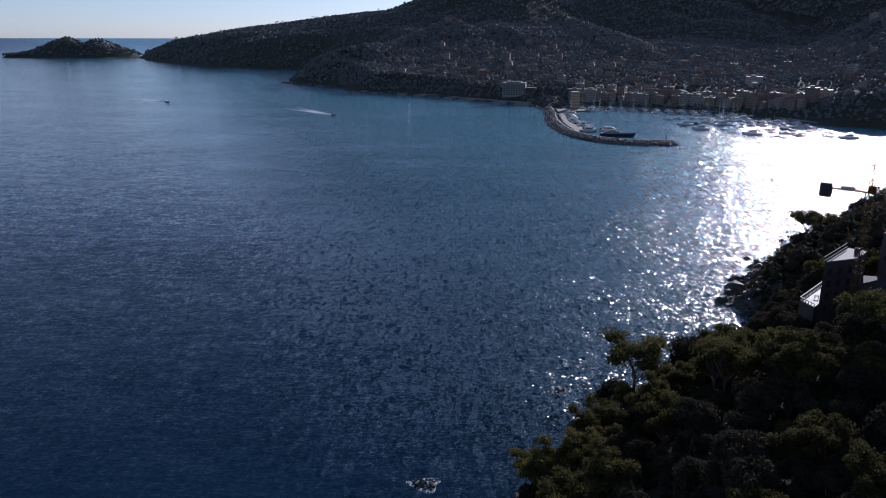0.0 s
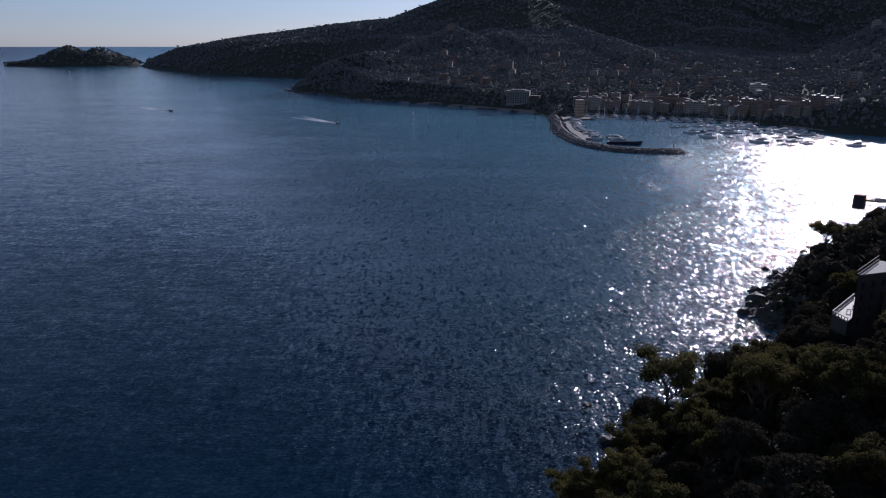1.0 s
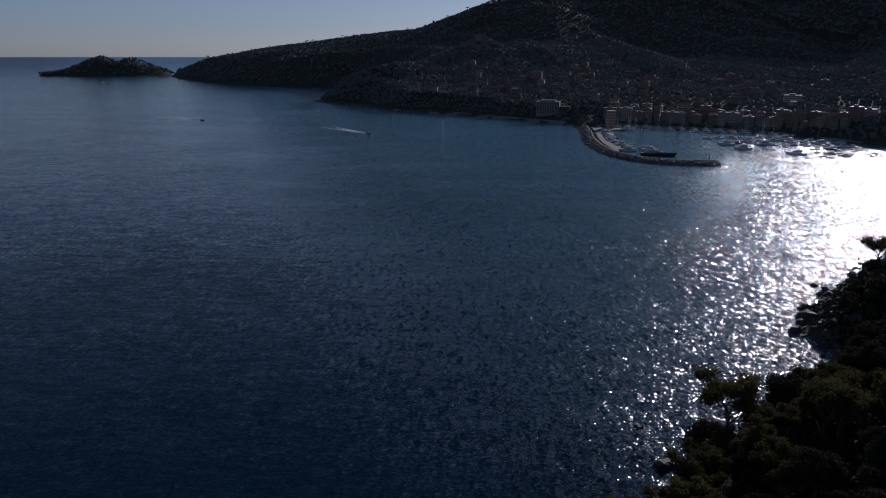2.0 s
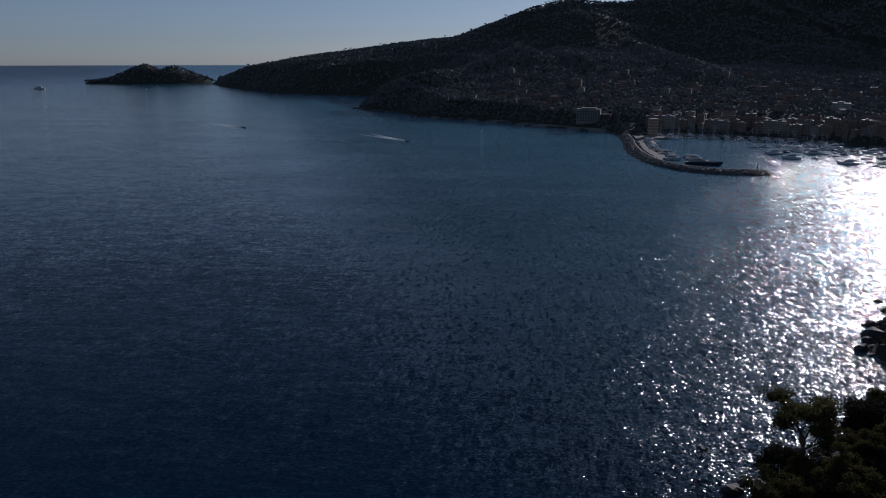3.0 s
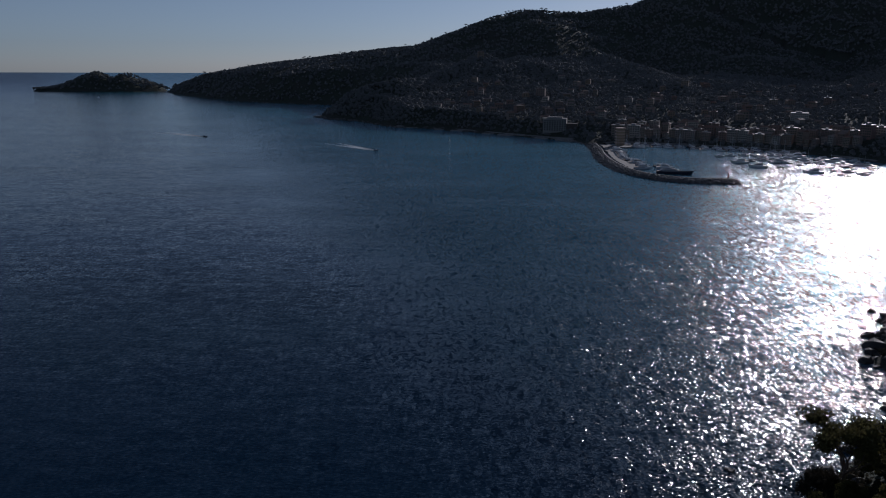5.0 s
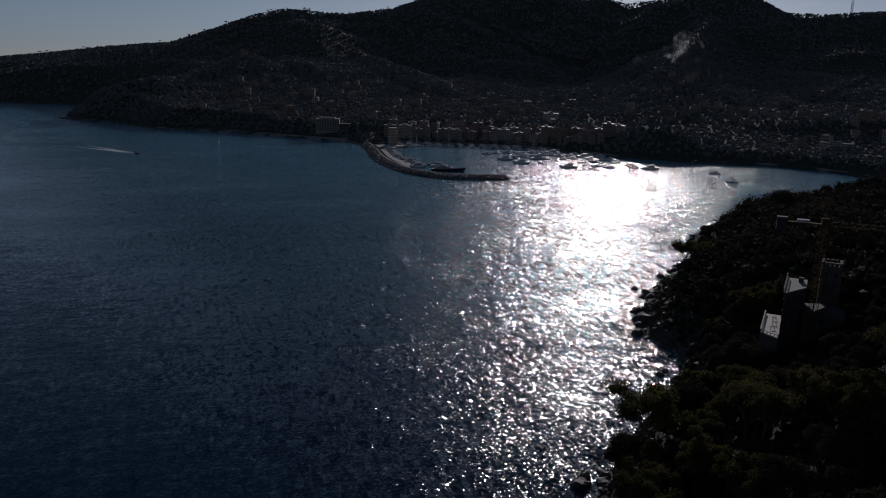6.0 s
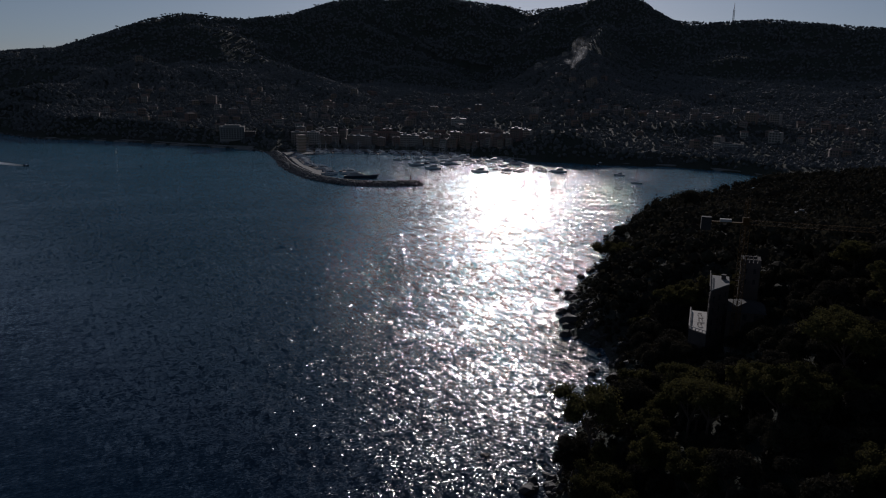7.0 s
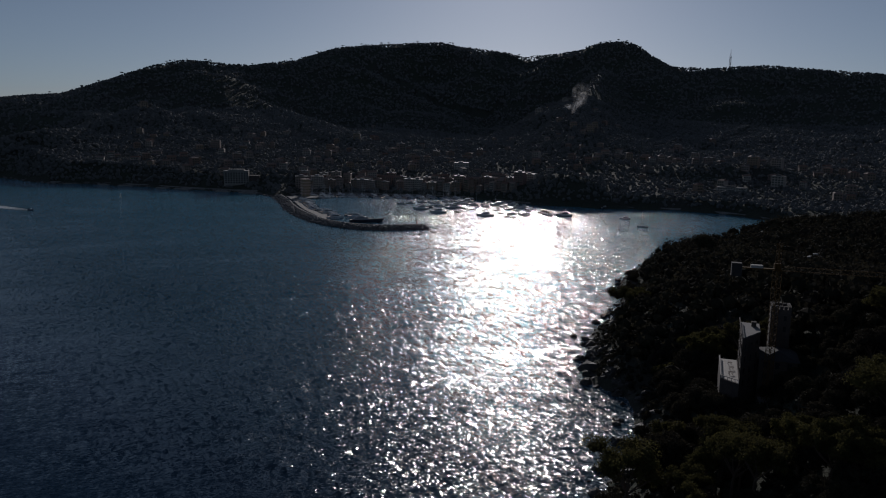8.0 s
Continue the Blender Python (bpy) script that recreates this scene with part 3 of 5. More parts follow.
PINE_TEXT = "green umbrella pine with bare forked trunk on the coastal slope"
OAK_TEXT = "dense dark green holm oak on the steep slope"
CYPRESS_TEXT = "slender dark green cypress beside the villa"
makers = [("pine", 21, 13, 6.0), ("oak", 22, 9, 4.6), ("pine", 23, 15, 7.0), ("oak", 24, 11, 5.6), ("oak", 25, 8, 4.2), ("pine", 26, 11, 5.2), ("cypress", 27, 13, 1.5), ("open pine", 29, 15, 7.2)]
stock = []
for kind, seed, hh, ss in makers:
    ob = tree(kind, seed, hh, ss, 120 if kind != "cypress" else 90, 0.5)
    text = {"pine": PINE_TEXT, "open pine": "open umbrella pine with bare limbs showing against the sea", "oak": OAK_TEXT, "cypress": CYPRESS_TEXT}[kind]
    tagged(ob, text, "tree", {"pine": "pines on the point", "open pine": "pines on the point", "oak": "holm oaks on the point", "cypress": "cypresses by the villa"}[kind])
    stock.append(ob)

VILLA = (117.0, 201.0)
PLOT = pose(104.2, 200.2, 0, 0, 0, -44)  # local x runs inland, local y along the sea front
placed = []
# marked single trees: x, y, kind, size
SINGLE = [(47, 177, 7, 1.36), (42.5, 178, 3, 1.1), (63, 181, 3, 1.35), (60, 158, 2, 1.0), (167, 337, 2, 1.02), (174, 334, 0, 0.95), (172, 327, 3, 0.9), (180, 340, 3, 0.85), (262, 384, 3, 1.55), (17, 146, 0, 0.9), (8, 130, 5, 0.9), (33, 152, 2, 0.85), (27, 138, 0, 0.9),
          (70, 172, 2, 0.9), (46, 150, 5, 1.0), (70, 189, 3, 1.0), (66, 180, 1, 1.0), (20, 122, 2, 0.8), (40, 135, 0, 1.0)]
near = np.random.default_rng(9)


def free_spot(x, y, gap):
    if 38 < x < 63 and 166 < y < 215 or x < 79 and 196 < y < 236:
        return False
    p = PLOT.inverted() @ Vector((x, y, 0))
    if -13 < p.x < 9 and -20 < p.y < 22:
        return False
    if math.hypot(x - VILLA[0], y - VILLA[1]) < 13.5 or math.hypot(x - 111.8, y - 196.8) < 5 or (x - 101) ** 2 + (y - 201) ** 2 < 60 or (x - 109) ** 2 + (y - 214) ** 2 < 60:
        return False
    return all((x - p[0]) ** 2 + (y - p[1]) ** 2 > gap * gap for p in placed)


first_use = set()


def plant(x, y, k, size, turn):
    m = pose(x, y, ground_at(x, y), near.uniform(-4, 4), near.uniform(-4, 4), turn)
    if k not in first_use:
        first_use.add(k)
        stock[k].scale = (size,) * 3
        stock[k].matrix_basis = m @ Matrix.Diagonal((size, size, size, 1))
    else:
        c = copy_thing(stock[k], m)
        c.matrix_basis = m @ Matrix.Diagonal((size, size, size, 1))
    placed.append((x, y))


for x, y, k, size in SINGLE:
    plant(x, y, k, size, near.uniform(0, 360))

# oaks close under the villa's walls: place on the plot, height of the crown's top
for px, py, high in ((-4, -5.5, 27), (-6.8, -2.4, 26.8), (0.5, -8, 27.5), (7, -3, 28), (10, -1, 31), (13, 2, 34), (16, 4, 35), (-9.6, 2, 26.5), (-9.8, 9, 26.5), (19, 10, 37)):
    c = PLOT @ Vector((px, py, 0))
    plant(c.x, c.y, 3, max(0.5, (high - ground_at(c.x, c.y)) / 12.6), near.uniform(0, 360))

# trees that lean out over the rocks
brink = [(250, 446), (211, 394), (155, 333), (122, 283)]
for p, q in zip(brink, brink[1:]):
    n = max(1, int(math.dist(p, q) / 6.5))
    for i in range(n):
        s = (i + near.random() * 0.5) / n
        x, y = p[0] + s * (q[0] - p[0]) + near.uniform(4, 8), p[1] + s * (q[1] - p[1]) - near.uniform(2, 5)
        if free_spot(x, y, 4.0):
            plant(x, y, int(near.choice([1, 4, 3, 4])), near.uniform(0.6, 0.85), near.uniform(0, 360))

cand = near.uniform((-8, 62), (330, 470), (9000, 2))
deep = inland(cand[:, 0], cand[:, 1])
order = np.argsort(np.hypot(cand[:, 0] - 70, cand[:, 1] - 180))
for i in order:
    x, y = cand[i]
    if deep[i] < (8 if 222 < y < 300 else 4) or len(placed) > 298:
        continue
    if not free_spot(x, y, 5.6 if deep[i] > 25 else 4.6):
        continue
    pick = near.random()
    k = (1 if pick < 0.32 else 3 if pick < 0.6 else 4 if pick < 0.8 else 0 if pick < 0.86 else 5 if pick < 0.96 else 2)
    if math.hypot(x - 104, y - 198) < 24 and y < 208:
        k, pick = 4, -1.0
    elif math.hypot(x - VILLA[0], y - VILLA[1]) < 24:
        k = 4 if pick < 0.8 else 6
    # only low trees on the slope that the terrace looks down on
    spot = PLOT.inverted() @ Vector((x, y, 0))
    low = -42 < spot.y < 3 and abs(spot.x + 2.1 + 0.31 * spot.y) < 7.5
    plant(x, y, 4 if low else k, near.uniform(0.75, 1.15) * (0.75 if pick < 0 else 1) * (0.55 if low else 1), near.uniform(0, 360))
for k in range(len(stock)):
    if k not in first_use:
        plant(150 + 6 * k, 215, k, 1.0, 0)

# the rest of the wood on the point, past the counted trees
rx, ry = near.uniform(-20, 900, 30000), near.uniform(-160, 760, 30000)
deep = inland(rx, ry)
have = np.array(placed)
hull = np.hypot(have[-12:, 0] - 70, have[-12:, 1] - 180).min() - 4
ok = (deep > 11) & (np.hypot(rx - 70, ry - 180) > hull) & (np.hypot(rx, ry) < 820) & (near.random(30000) > 0.55 * np.clip(in_town(rx, ry) * 1.3, 0, 1))
rx, ry = rx[ok], ry[ok]
rz = ground_height(rx, ry)
rr = near.uniform(3.2, 5.4, len(rx))
v, f = leafy(np.stack([rx, ry, rz + near.uniform(2.0, 7.5, len(rx)), rr], -1), 11, 1.1, 0.9, 77)
tagged(new("point_woods", raw_mesh("point_woods", v, f, LEAF_OAK)), "thick evergreen wood along the ridge of the point", "woodland", kind="stuff")
# low scrub between the trunks
bx, by = near.uniform(-12, 340, 7000), near.uniform(20, 470, 7000)
deep = inland(bx, by)
bx2, by2 = near.uniform(20, 160, 3900), near.uniform(130, 340, 3900)
bx, by, deep = np.append(bx, bx2), np.append(by, by2), np.append(deep, inland(bx2, by2))
ok = (deep > 0.8) & ~((abs(bx - VILLA[0]) < 13) & (abs(by - VILLA[1]) < 13))
bx, by = bx[ok], by[ok]
br = near.uniform(0.9, 2.0, len(bx))
v, f = leafy(np.stack([bx, by, ground_height(bx, by) + br * 0.4, br], -1), 10, 0.55, 0.8, 78)
tagged(new("undergrowth", raw_mesh("undergrowth", v, f, LEAF_OAK)), "low dark scrub between the tree trunks", "shrubs", kind="stuff")


# ---------------------------------------------------------------- umbrella pines along the skyline
def crest_pine(seed, height):
    """A far pine: a bare trunk with a few limbs under a flat, clumped crown."""
    r = np.random.default_rng(seed)
    top = new("umbrella_pine")
    bm = bmesh.new()
    limb(bm, (0, 0, -2), (0, 0, height * 0.72), 0.4, 0.25, 0.4, r, 3)
    spots = []
    for i in range(7):
        t = 2 * math.pi * i / 7 + r.normal() * 0.3
        far = height * r.uniform(0.18, 0.42)
        end = (math.cos(t) * far, math.sin(t) * far, height * r.uniform(0.78, 0.9))
        limb(bm, (0, 0, height * 0.6), end, 0.2, 0.08, 0.3, r, 2)
        spots.append((*end, height * r.uniform(0.13, 0.2)))
    spots += [(0, 0, height * 0.92, height * 0.2), (r.normal(), r.normal(), height * 0.86, height * 0.2)]
    part("trunk", bm, BARK, top)
    v, f = leafy(spots, 40, 0.9, 0.6, seed + 1, 0.85, (0.7, 1.15))
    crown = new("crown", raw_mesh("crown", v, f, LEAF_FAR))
    crown.parent = top
    return tagged(top, "dark umbrella pine standing out on the far ridge", "tree", "pines on the skyline")


crest_kinds = [crest_pine(101, 12.0), crest_pine(105, 9.5), crest_pine(109, 14.0)]
crest_rng = np.random.default_rng(14)
crest_spots = []
for p, q in list(zip(RANGE, RANGE[1:]))[:22] + list(zip(CAPE, CAPE[1:]))[1:]:
    span = math.dist(p[:2], q[:2])
    u = crest_rng.random() * 60 / span
    while u < 1:
        for i in range(int(crest_rng.choice([1, 1, 2, 4]))):
            w = u + i * 9 / span
            crest_spots.append((p[0] + w * (q[0] - p[0]) + crest_rng.normal() * 5, p[1] + w * (q[1] - p[1]) + crest_rng.normal() * 5))
        u += crest_rng.uniform(45, 190) / span
for i, (x, y) in enumerate(crest_spots):
    k = int(crest_rng.integers(3))
    size = crest_rng.uniform(0.4, 0.95)
    m = pose(x, y, ground_at(x, y), 0, 0, crest_rng.uniform(0, 360)) @ Matrix.Diagonal((size, size, size, 1))
    if i < 3:
        crest_kinds[i].matrix_basis = m
    else:
        copy_thing(crest_kinds[k], m).matrix_basis = m


# ---------------------------------------------------------------- rocks and surf on the near shore
def boulder(r):
    v, f = ICO2
    jag = 1 + 0.55 * (r.random((len(v), 1)) - 0.5) + 0.3 * np.sign(v[:, :1]) * r.random()
    return v * jag * np.array([1, r.uniform(0.6, 0.9), r.uniform(0.45, 0.75)])


rocky = np.random.default_rng(31)
forms = [raw_mesh("shore_rock", boulder(rocky), ICO2[1], ROCK) for _ in range(6)]
line = [(284, 468), (250, 442), (211, 390), (151, 336), (113, 282), (116, 262), (95, 228), (81, 222), (55, 197), (36, 176), (18, 150), (4, 122), (-2, 80)]
spots = [(137, 316, 4.5), (131, 311, 3), (122, 296, 5), (117, 291, 3), (79, 224, 1.6), (75, 222, 1.1), (36, 185, 2.8), (41, 183, 2.2), (-8, 156, 1.7), (-5.4, 155.4, 1.2), (33, 205, 1.6), (142, 327, 3.5), (147, 333, 4), (129, 305, 2.2), (110, 284, 3)]
for p, q in zip(line, line[1:]):
    n = int(math.dist(p, q) / 2.5)
    for i in range(n):
        s = (i + rocky.random()) / n
        spots.append((p[0] + s * (q[0] - p[0]) + rocky.normal() * 2.8 - 0.8, p[1] + s * (q[1] - p[1]) + rocky.normal() * 2.8 + 0.4, rocky.uniform(0.6, 2.7)))
for p, q in zip(line[1:10], line[2:11]):
    n = int(math.dist(p, q) / 5.0)
    for i in range(n):
        s = (i + rocky.random()) / n
        spots.append((p[0] + s * (q[0] - p[0]) + 4.0 + rocky.normal() * 2.0, p[1] + s * (q[1] - p[1]) - 3.0 + rocky.normal() * 2.0, rocky.uniform(1.4, 3.2)))
for x, y, s in spots:
    ob = new("shore_rock", forms[rocky.integers(6)])
    ob.matrix_basis = pose(x, y, max(-0.3, ground_at(x, y) - 0.3 * s), rocky.uniform(-15, 15), rocky.uniform(-15, 15), rocky.uniform(0, 360)) @ Matrix.Diagonal((s, s, s, 1))
    tagged(ob, "rough dark grey boulder at the water's edge", "rock", "shore rocks")


def foam_sheet(name, points, label, material=FOAM):
    """Foam as a thin ragged sheet of quads on the water: pairs of edge points."""
    vs, fs = [], []
    for (ax, ay), (bx_, by_) in points:
        vs += [(ax, ay, 0.06), (bx_, by_, 0.06)]
    for i in range(len(points) - 1):
        fs.append((2 * i, 2 * i + 1, 2 * i + 3, 2 * i + 2))
    return tagged(new(name, mesh_of(name, vs, fs, material)), label, "foam", kind="stuff")


edge = []
for p, q in zip(line[2:], line[3:]):
    for i in range(8):
        s = i / 8
        x, y = p[0] + s * (q[0] - p[0]), p[1] + s * (q[1] - p[1])
        nx, ny = -(q[1] - p[1]), q[0] - p[0]
        k = math.hypot(nx, ny)
        out = 2 + 3.0 * rocky.random()
        edge.append(((x - nx / k * out * -1, y - ny / k * out * -1), (x + nx / k * 3 * -1, y + ny / k * 3 * -1)))
for cx, cy, cr in ((-7, 156, 2.9), (33, 205, 2.4), (78, 224, 3.0), (135, 315, 5.5), (120, 294, 6.0), (145, 331, 5.0)):
    ring = []
    for i in range(19):
        t = 2 * math.pi * i / 18
        wob = 1 + 0.25 * math.sin(3 * t + cx) + 0.15 * rocky.random()
        ring.append(((cx + math.cos(t) * cr * wob * 1.25, cy + math.sin(t) * cr * wob), (cx + math.cos(t) * cr * 0.45, cy + math.sin(t) * cr * 0.4)))
    foam_sheet("surf", ring, "white surf breaking round a rock")
foam_sheet("surf", edge, "thin white surf along the rocks")


# ---------------------------------------------------------------- villa, terrace and crane

def window_part(parent, face, along, z, at, w=1.2, h=2.0):
    """A window with a stone frame on a wall that faces -x or -y."""
    def slab(bm, a0, a1, d0, d1, z0, z1):
        if face == "y":
            box(bm, a0, a1, at + d0, at + d1, z0, z1)
        else:
            box(bm, at + d0, at + d1, a0, a1, z0, z1)
    bm = bmesh.new()
    slab(bm, along - w / 2, along + w / 2, -0.05, 0.1, z, z + h)
    pane = part("window", bm, WINDOW, parent)
    bm = bmesh.new()
    for a0, a1, z0, z1 in ((-w / 2 - 0.2, -w / 2, -0.15, h + 0.2), (w / 2, w / 2 + 0.2, -0.15, h + 0.2), (-w / 2, w / 2, h, h + 0.2), (-w / 2, w / 2, -0.15, 0)):
        slab(bm, along + a0, along + a1, -0.14, 0.1, z + z0, z + z1)
    part("frame", bm, VILLA_WALL, pane)


def villa():
    top = new("villa")
    top.matrix_basis = PLOT
    bm = bmesh.new()
    plan = [(0, 0), (5.4, 10.2), (5.4, 20), (0, 20)]
    low, high = [bm.verts.new((x, y, 14)) for x, y in plan], [bm.verts.new((x, y, 41.6)) for x, y in plan]
    bm.faces.new(high)
    for i in range(4):
        bm.faces.new((low[i], low[(i + 1) % 4], high[(i + 1) % 4], high[i]))
    part("wall", bm, VILLA_WALL, top, "weathered brown stone wall")
    bm = bmesh.new()
    low, high = [bm.verts.new((x, y, 41.6)) for x, y in plan], [bm.verts.new((x, y, 42.0)) for x, y in plan]
    bm.faces.new(high)
    for i in range(4):
        bm.faces.new((low[i], low[(i + 1) % 4], high[(i + 1) % 4], high[i]))
    part("roof_terrace", bm, ROOF_DECK, top, "grey paved roof terrace")
    bm = bmesh.new()
    box(bm, -0.3, 0.0, -0.3, 20.3, 42.0, 42.35)
    part("parapet", bm, VILLA_WALL, top)
    bm = bmesh.new()
    box(bm, 5.4, 16, 7.2, 20, 14, 34.4)
    part("main_block", bm, VILLA_WALL, top)
    bm = bmesh.new()
    a = [bm.verts.new(p) for p in ((5.45, 6.6, 34.4), (16.6, 6.6, 34.4), (16.6, 20.6, 34.4), (5.45, 20.6, 34.4))]
    b = [bm.verts.new(p) for p in ((10.8, 11.5, 36.4), (10.8, 15.7, 36.4))]
    for f in ((a[0], a[1], b[0]), (a[1], a[2], b[1], b[0]), (a[2], a[3], b[1]), (a[3], a[0], b[0], b[1]), (a[3], a[2], a[1], a[0])):
        bm.faces.new(f)
    part("hip_roof", bm, SLATE, top, "dark slate hip roof")
    # windows of the slanting front
    for k in range(4):
        for j in range(3):
            s = (j + 0.6) / 3.2
            turn = Matrix.Translation((5.4 * s, 10.2 * s, 27.0 + 3.6 * k)) @ Euler((0, 0, math.atan2(10.2, 5.4))).to_matrix().to_4x4()
            bm = bmesh.new()
            box(bm, -0.6, 0.6, -0.06, 0.1, 0, 2.0)
            bm.transform(turn)
            pane = part("window", bm, WINDOW, top)
            bm = bmesh.new()
            for a0, a1, z0, z1 in ((-0.8, -0.6, -0.15, 2.2), (0.6, 0.8, -0.15, 2.2), (-0.6, 0.6, 2.0, 2.2), (-0.6, 0.6, -0.15, 0)):
                box(bm, a0, a1, -0.14, 0.1, z0, z1)
            bm.transform(turn)
            part("frame", bm, VILLA_WALL, pane)
    for k in range(4):
        for j in range(3):
            window_part(top, "y", 7.2 + 3.3 * j, 21.0 + 3.6 * k, 7.2)
        for j in range(6):
            window_part(top, "x", 1.8 + 3.3 * j, 27.0 + 3.6 * k, 0)
    for i in range(15):
        bm = bmesh.new()
        bar(bm, (-0.3, -0.3 + 1.46 * i, 42.35), (-0.3, -0.3 + 1.46 * i, 43.25), 0.07)
        part("railing_post", bm, VILLA_WALL, top)
    bm = bmesh.new()
    box(bm, -0.42, -0.18, -0.4, 20.4, 43.25, 43.4)
    part("handrail", bm, VILLA_WALL, top)
    bm = bmesh.new()
    box(bm, 3.0, 4.4, 15.6, 17.0, 42.0, 43.4)
    part("chimney", bm, VILLA_WALL, top)
    bm = bmesh.new()
    box(bm, 8.6, 14.4, 20.8, 26.6, 14, 47.0)
    tower = part("tower", bm, VILLA_WALL, top, "square tower with battlements")
    bm = bmesh.new()
    for i in range(5):
        for j in range(5):
            if i in (0, 4) or j in (0, 4):
                box(bm, 8.6 + 1.23 * i, 9.48 + 1.23 * i, 20.8 + 1.23 * j, 21.68 + 1.23 * j, 47.0, 48.0)
    part("battlement", bm, VILLA_WALL, tower)
    for k in range(2):
        window_part(top, "y", 10.2, 40.0 + 3.4 * k, 20.8, 0.8, 1.6)
        window_part(top, "y", 12.8, 40.0 + 3.4 * k, 20.8, 0.8, 1.6)
    return tagged(top, "old brown stone villa with flat roof and square battlemented tower", "house")


villa()


def terrace():
    top = new("terrace")
    top.matrix_basis = PLOT
    bm = bmesh.new()
    low = [(-5.2, 0.2), (-0.1, -3.4), (-0.1, 21.0), (-5.4, 21.0)]
    a = [bm.verts.new((x, y, 14)) for x, y in low]
    b = [bm.verts.new((x, y, 29.2)) for x, y in low]
    bm.faces.new(b)
    for i in range(4):
        bm.faces.new((a[i], a[(i + 1) % 4], b[(i + 1) % 4], b[i]))
    part("retaining_wall", bm, VILLA_WALL, top, "weathered stone retaining wall")
    for j in range(8):
        for i in range(2):
            bm = bmesh.new()
            box(bm, -5.0 + 2.45 * i, -2.6 + 2.45 * i, 0.6 + 2.5 * j, 3.05 + 2.5 * j, 29.2, 29.32)
            part("paving_slab", bm, PAVING, top)
    bm = bmesh.new()
    vs = [bm.verts.new(p) for p in ((-4.9, 0.55, 29.3), (-0.2, -2.9, 29.3), (-0.2, 0.55, 29.3))]
    bm.faces.new(vs)
    part("corner_paving", bm, PAVING, top)
    outline = [(-0.2, -3.2), (-5.1, 0.3), (-5.3, 20.9)]
    for p, q in zip(outline, outline[1:]):
        n = int(math.dist(p, q) / 1.2)
        for i in range(n + 1):
            x, y = p[0] + (q[0] - p[0]) * i / n, p[1] + (q[1] - p[1]) * i / n
            bm = bmesh.new()
            box(bm, x - 0.11, x + 0.11, y - 0.11, y + 0.11, 29.2, 30.15, 0.7)
            part("baluster", bm, WHITE_WALL, top)
        bm = bmesh.new()
        d = Vector((q[0] - p[0], q[1] - p[1], 0)).normalized()
        nrm = Vector((-d.y, d.x, 0)) * 0.16
        ring = []
        for z in (30.15, 30.32):
            ring.append([bm.verts.new(Vector((*c, z)) + k * nrm) for c, k in ((p, 1), (q, 1), (q, -1), (p, -1))])
        bm.faces.new(ring[0][::-1])
        bm.faces.new(ring[1])
        for i in range(4):
            bm.faces.new((ring[0][i], ring[0][(i + 1) % 4], ring[1][(i + 1) % 4], ring[1][i]))
        part("coping", bm, WHITE_WALL, top)
    return tagged(top, "sunlit paved terrace with white balustrade below the villa", "terrace")


terrace()


def garden_table(x, y):
    top = new("garden_table")
    top.matrix_basis = PLOT @ pose(x, y, 29.32, 0, 0, 25)
    bm = bmesh.new()
    box(bm, -0.6, 0.6, -0.4, 0.4, 0.70, 0.76)
    part("tabletop", bm, BARK, top)
    for i in (-1, 1):
        for j in (-1, 1):
            bm = bmesh.new()
            box(bm, i * 0.5 - 0.04, i * 0.5 + 0.04, j * 0.32 - 0.04, j * 0.32 + 0.04, 0, 0.70)
            part("leg", bm, BARK, top)
    return tagged(top, "dark wooden table on the villa terrace", "table", "tables on the terrace")


for x, y in ((-2.2, 5.0), (-2.0, 10.0), (-2.3, 15.0)):
    garden_table(x, y)


def lattice_bar(bm, p, q, width, step, chord=0.07, thin=0.04, sides=4):
    """A square lattice girder from p to q."""
    p, q = Vector(p), Vector(q)
    d = (q - p)
    n = max(1, int(d.length / step))
    d = d / n
    u = d.orthogonal().normalized() if abs(d.normalized().z) > 0.9 else Vector((0, 0, 1))
    w = d.normalized().cross(u).normalized()
    corners = [(u * a + w * b) * width / 2 for a, b in ((1, 1), (1, -1), (-1, -1), (-1, 1))]
    for c in corners:
        bar(bm, p + c, q + c, chord, chord, sides)
    for i in range(n):
        for k in range(4):
            a, b = corners[k], corners[(k + 1) % 4]
            s = p + d * i
            bar(bm, s + (a if i % 2 else b), s + d + (b if i % 2 else a), thin, thin, 4)
            bar(bm, s + a, s + b, thin, thin, 4)


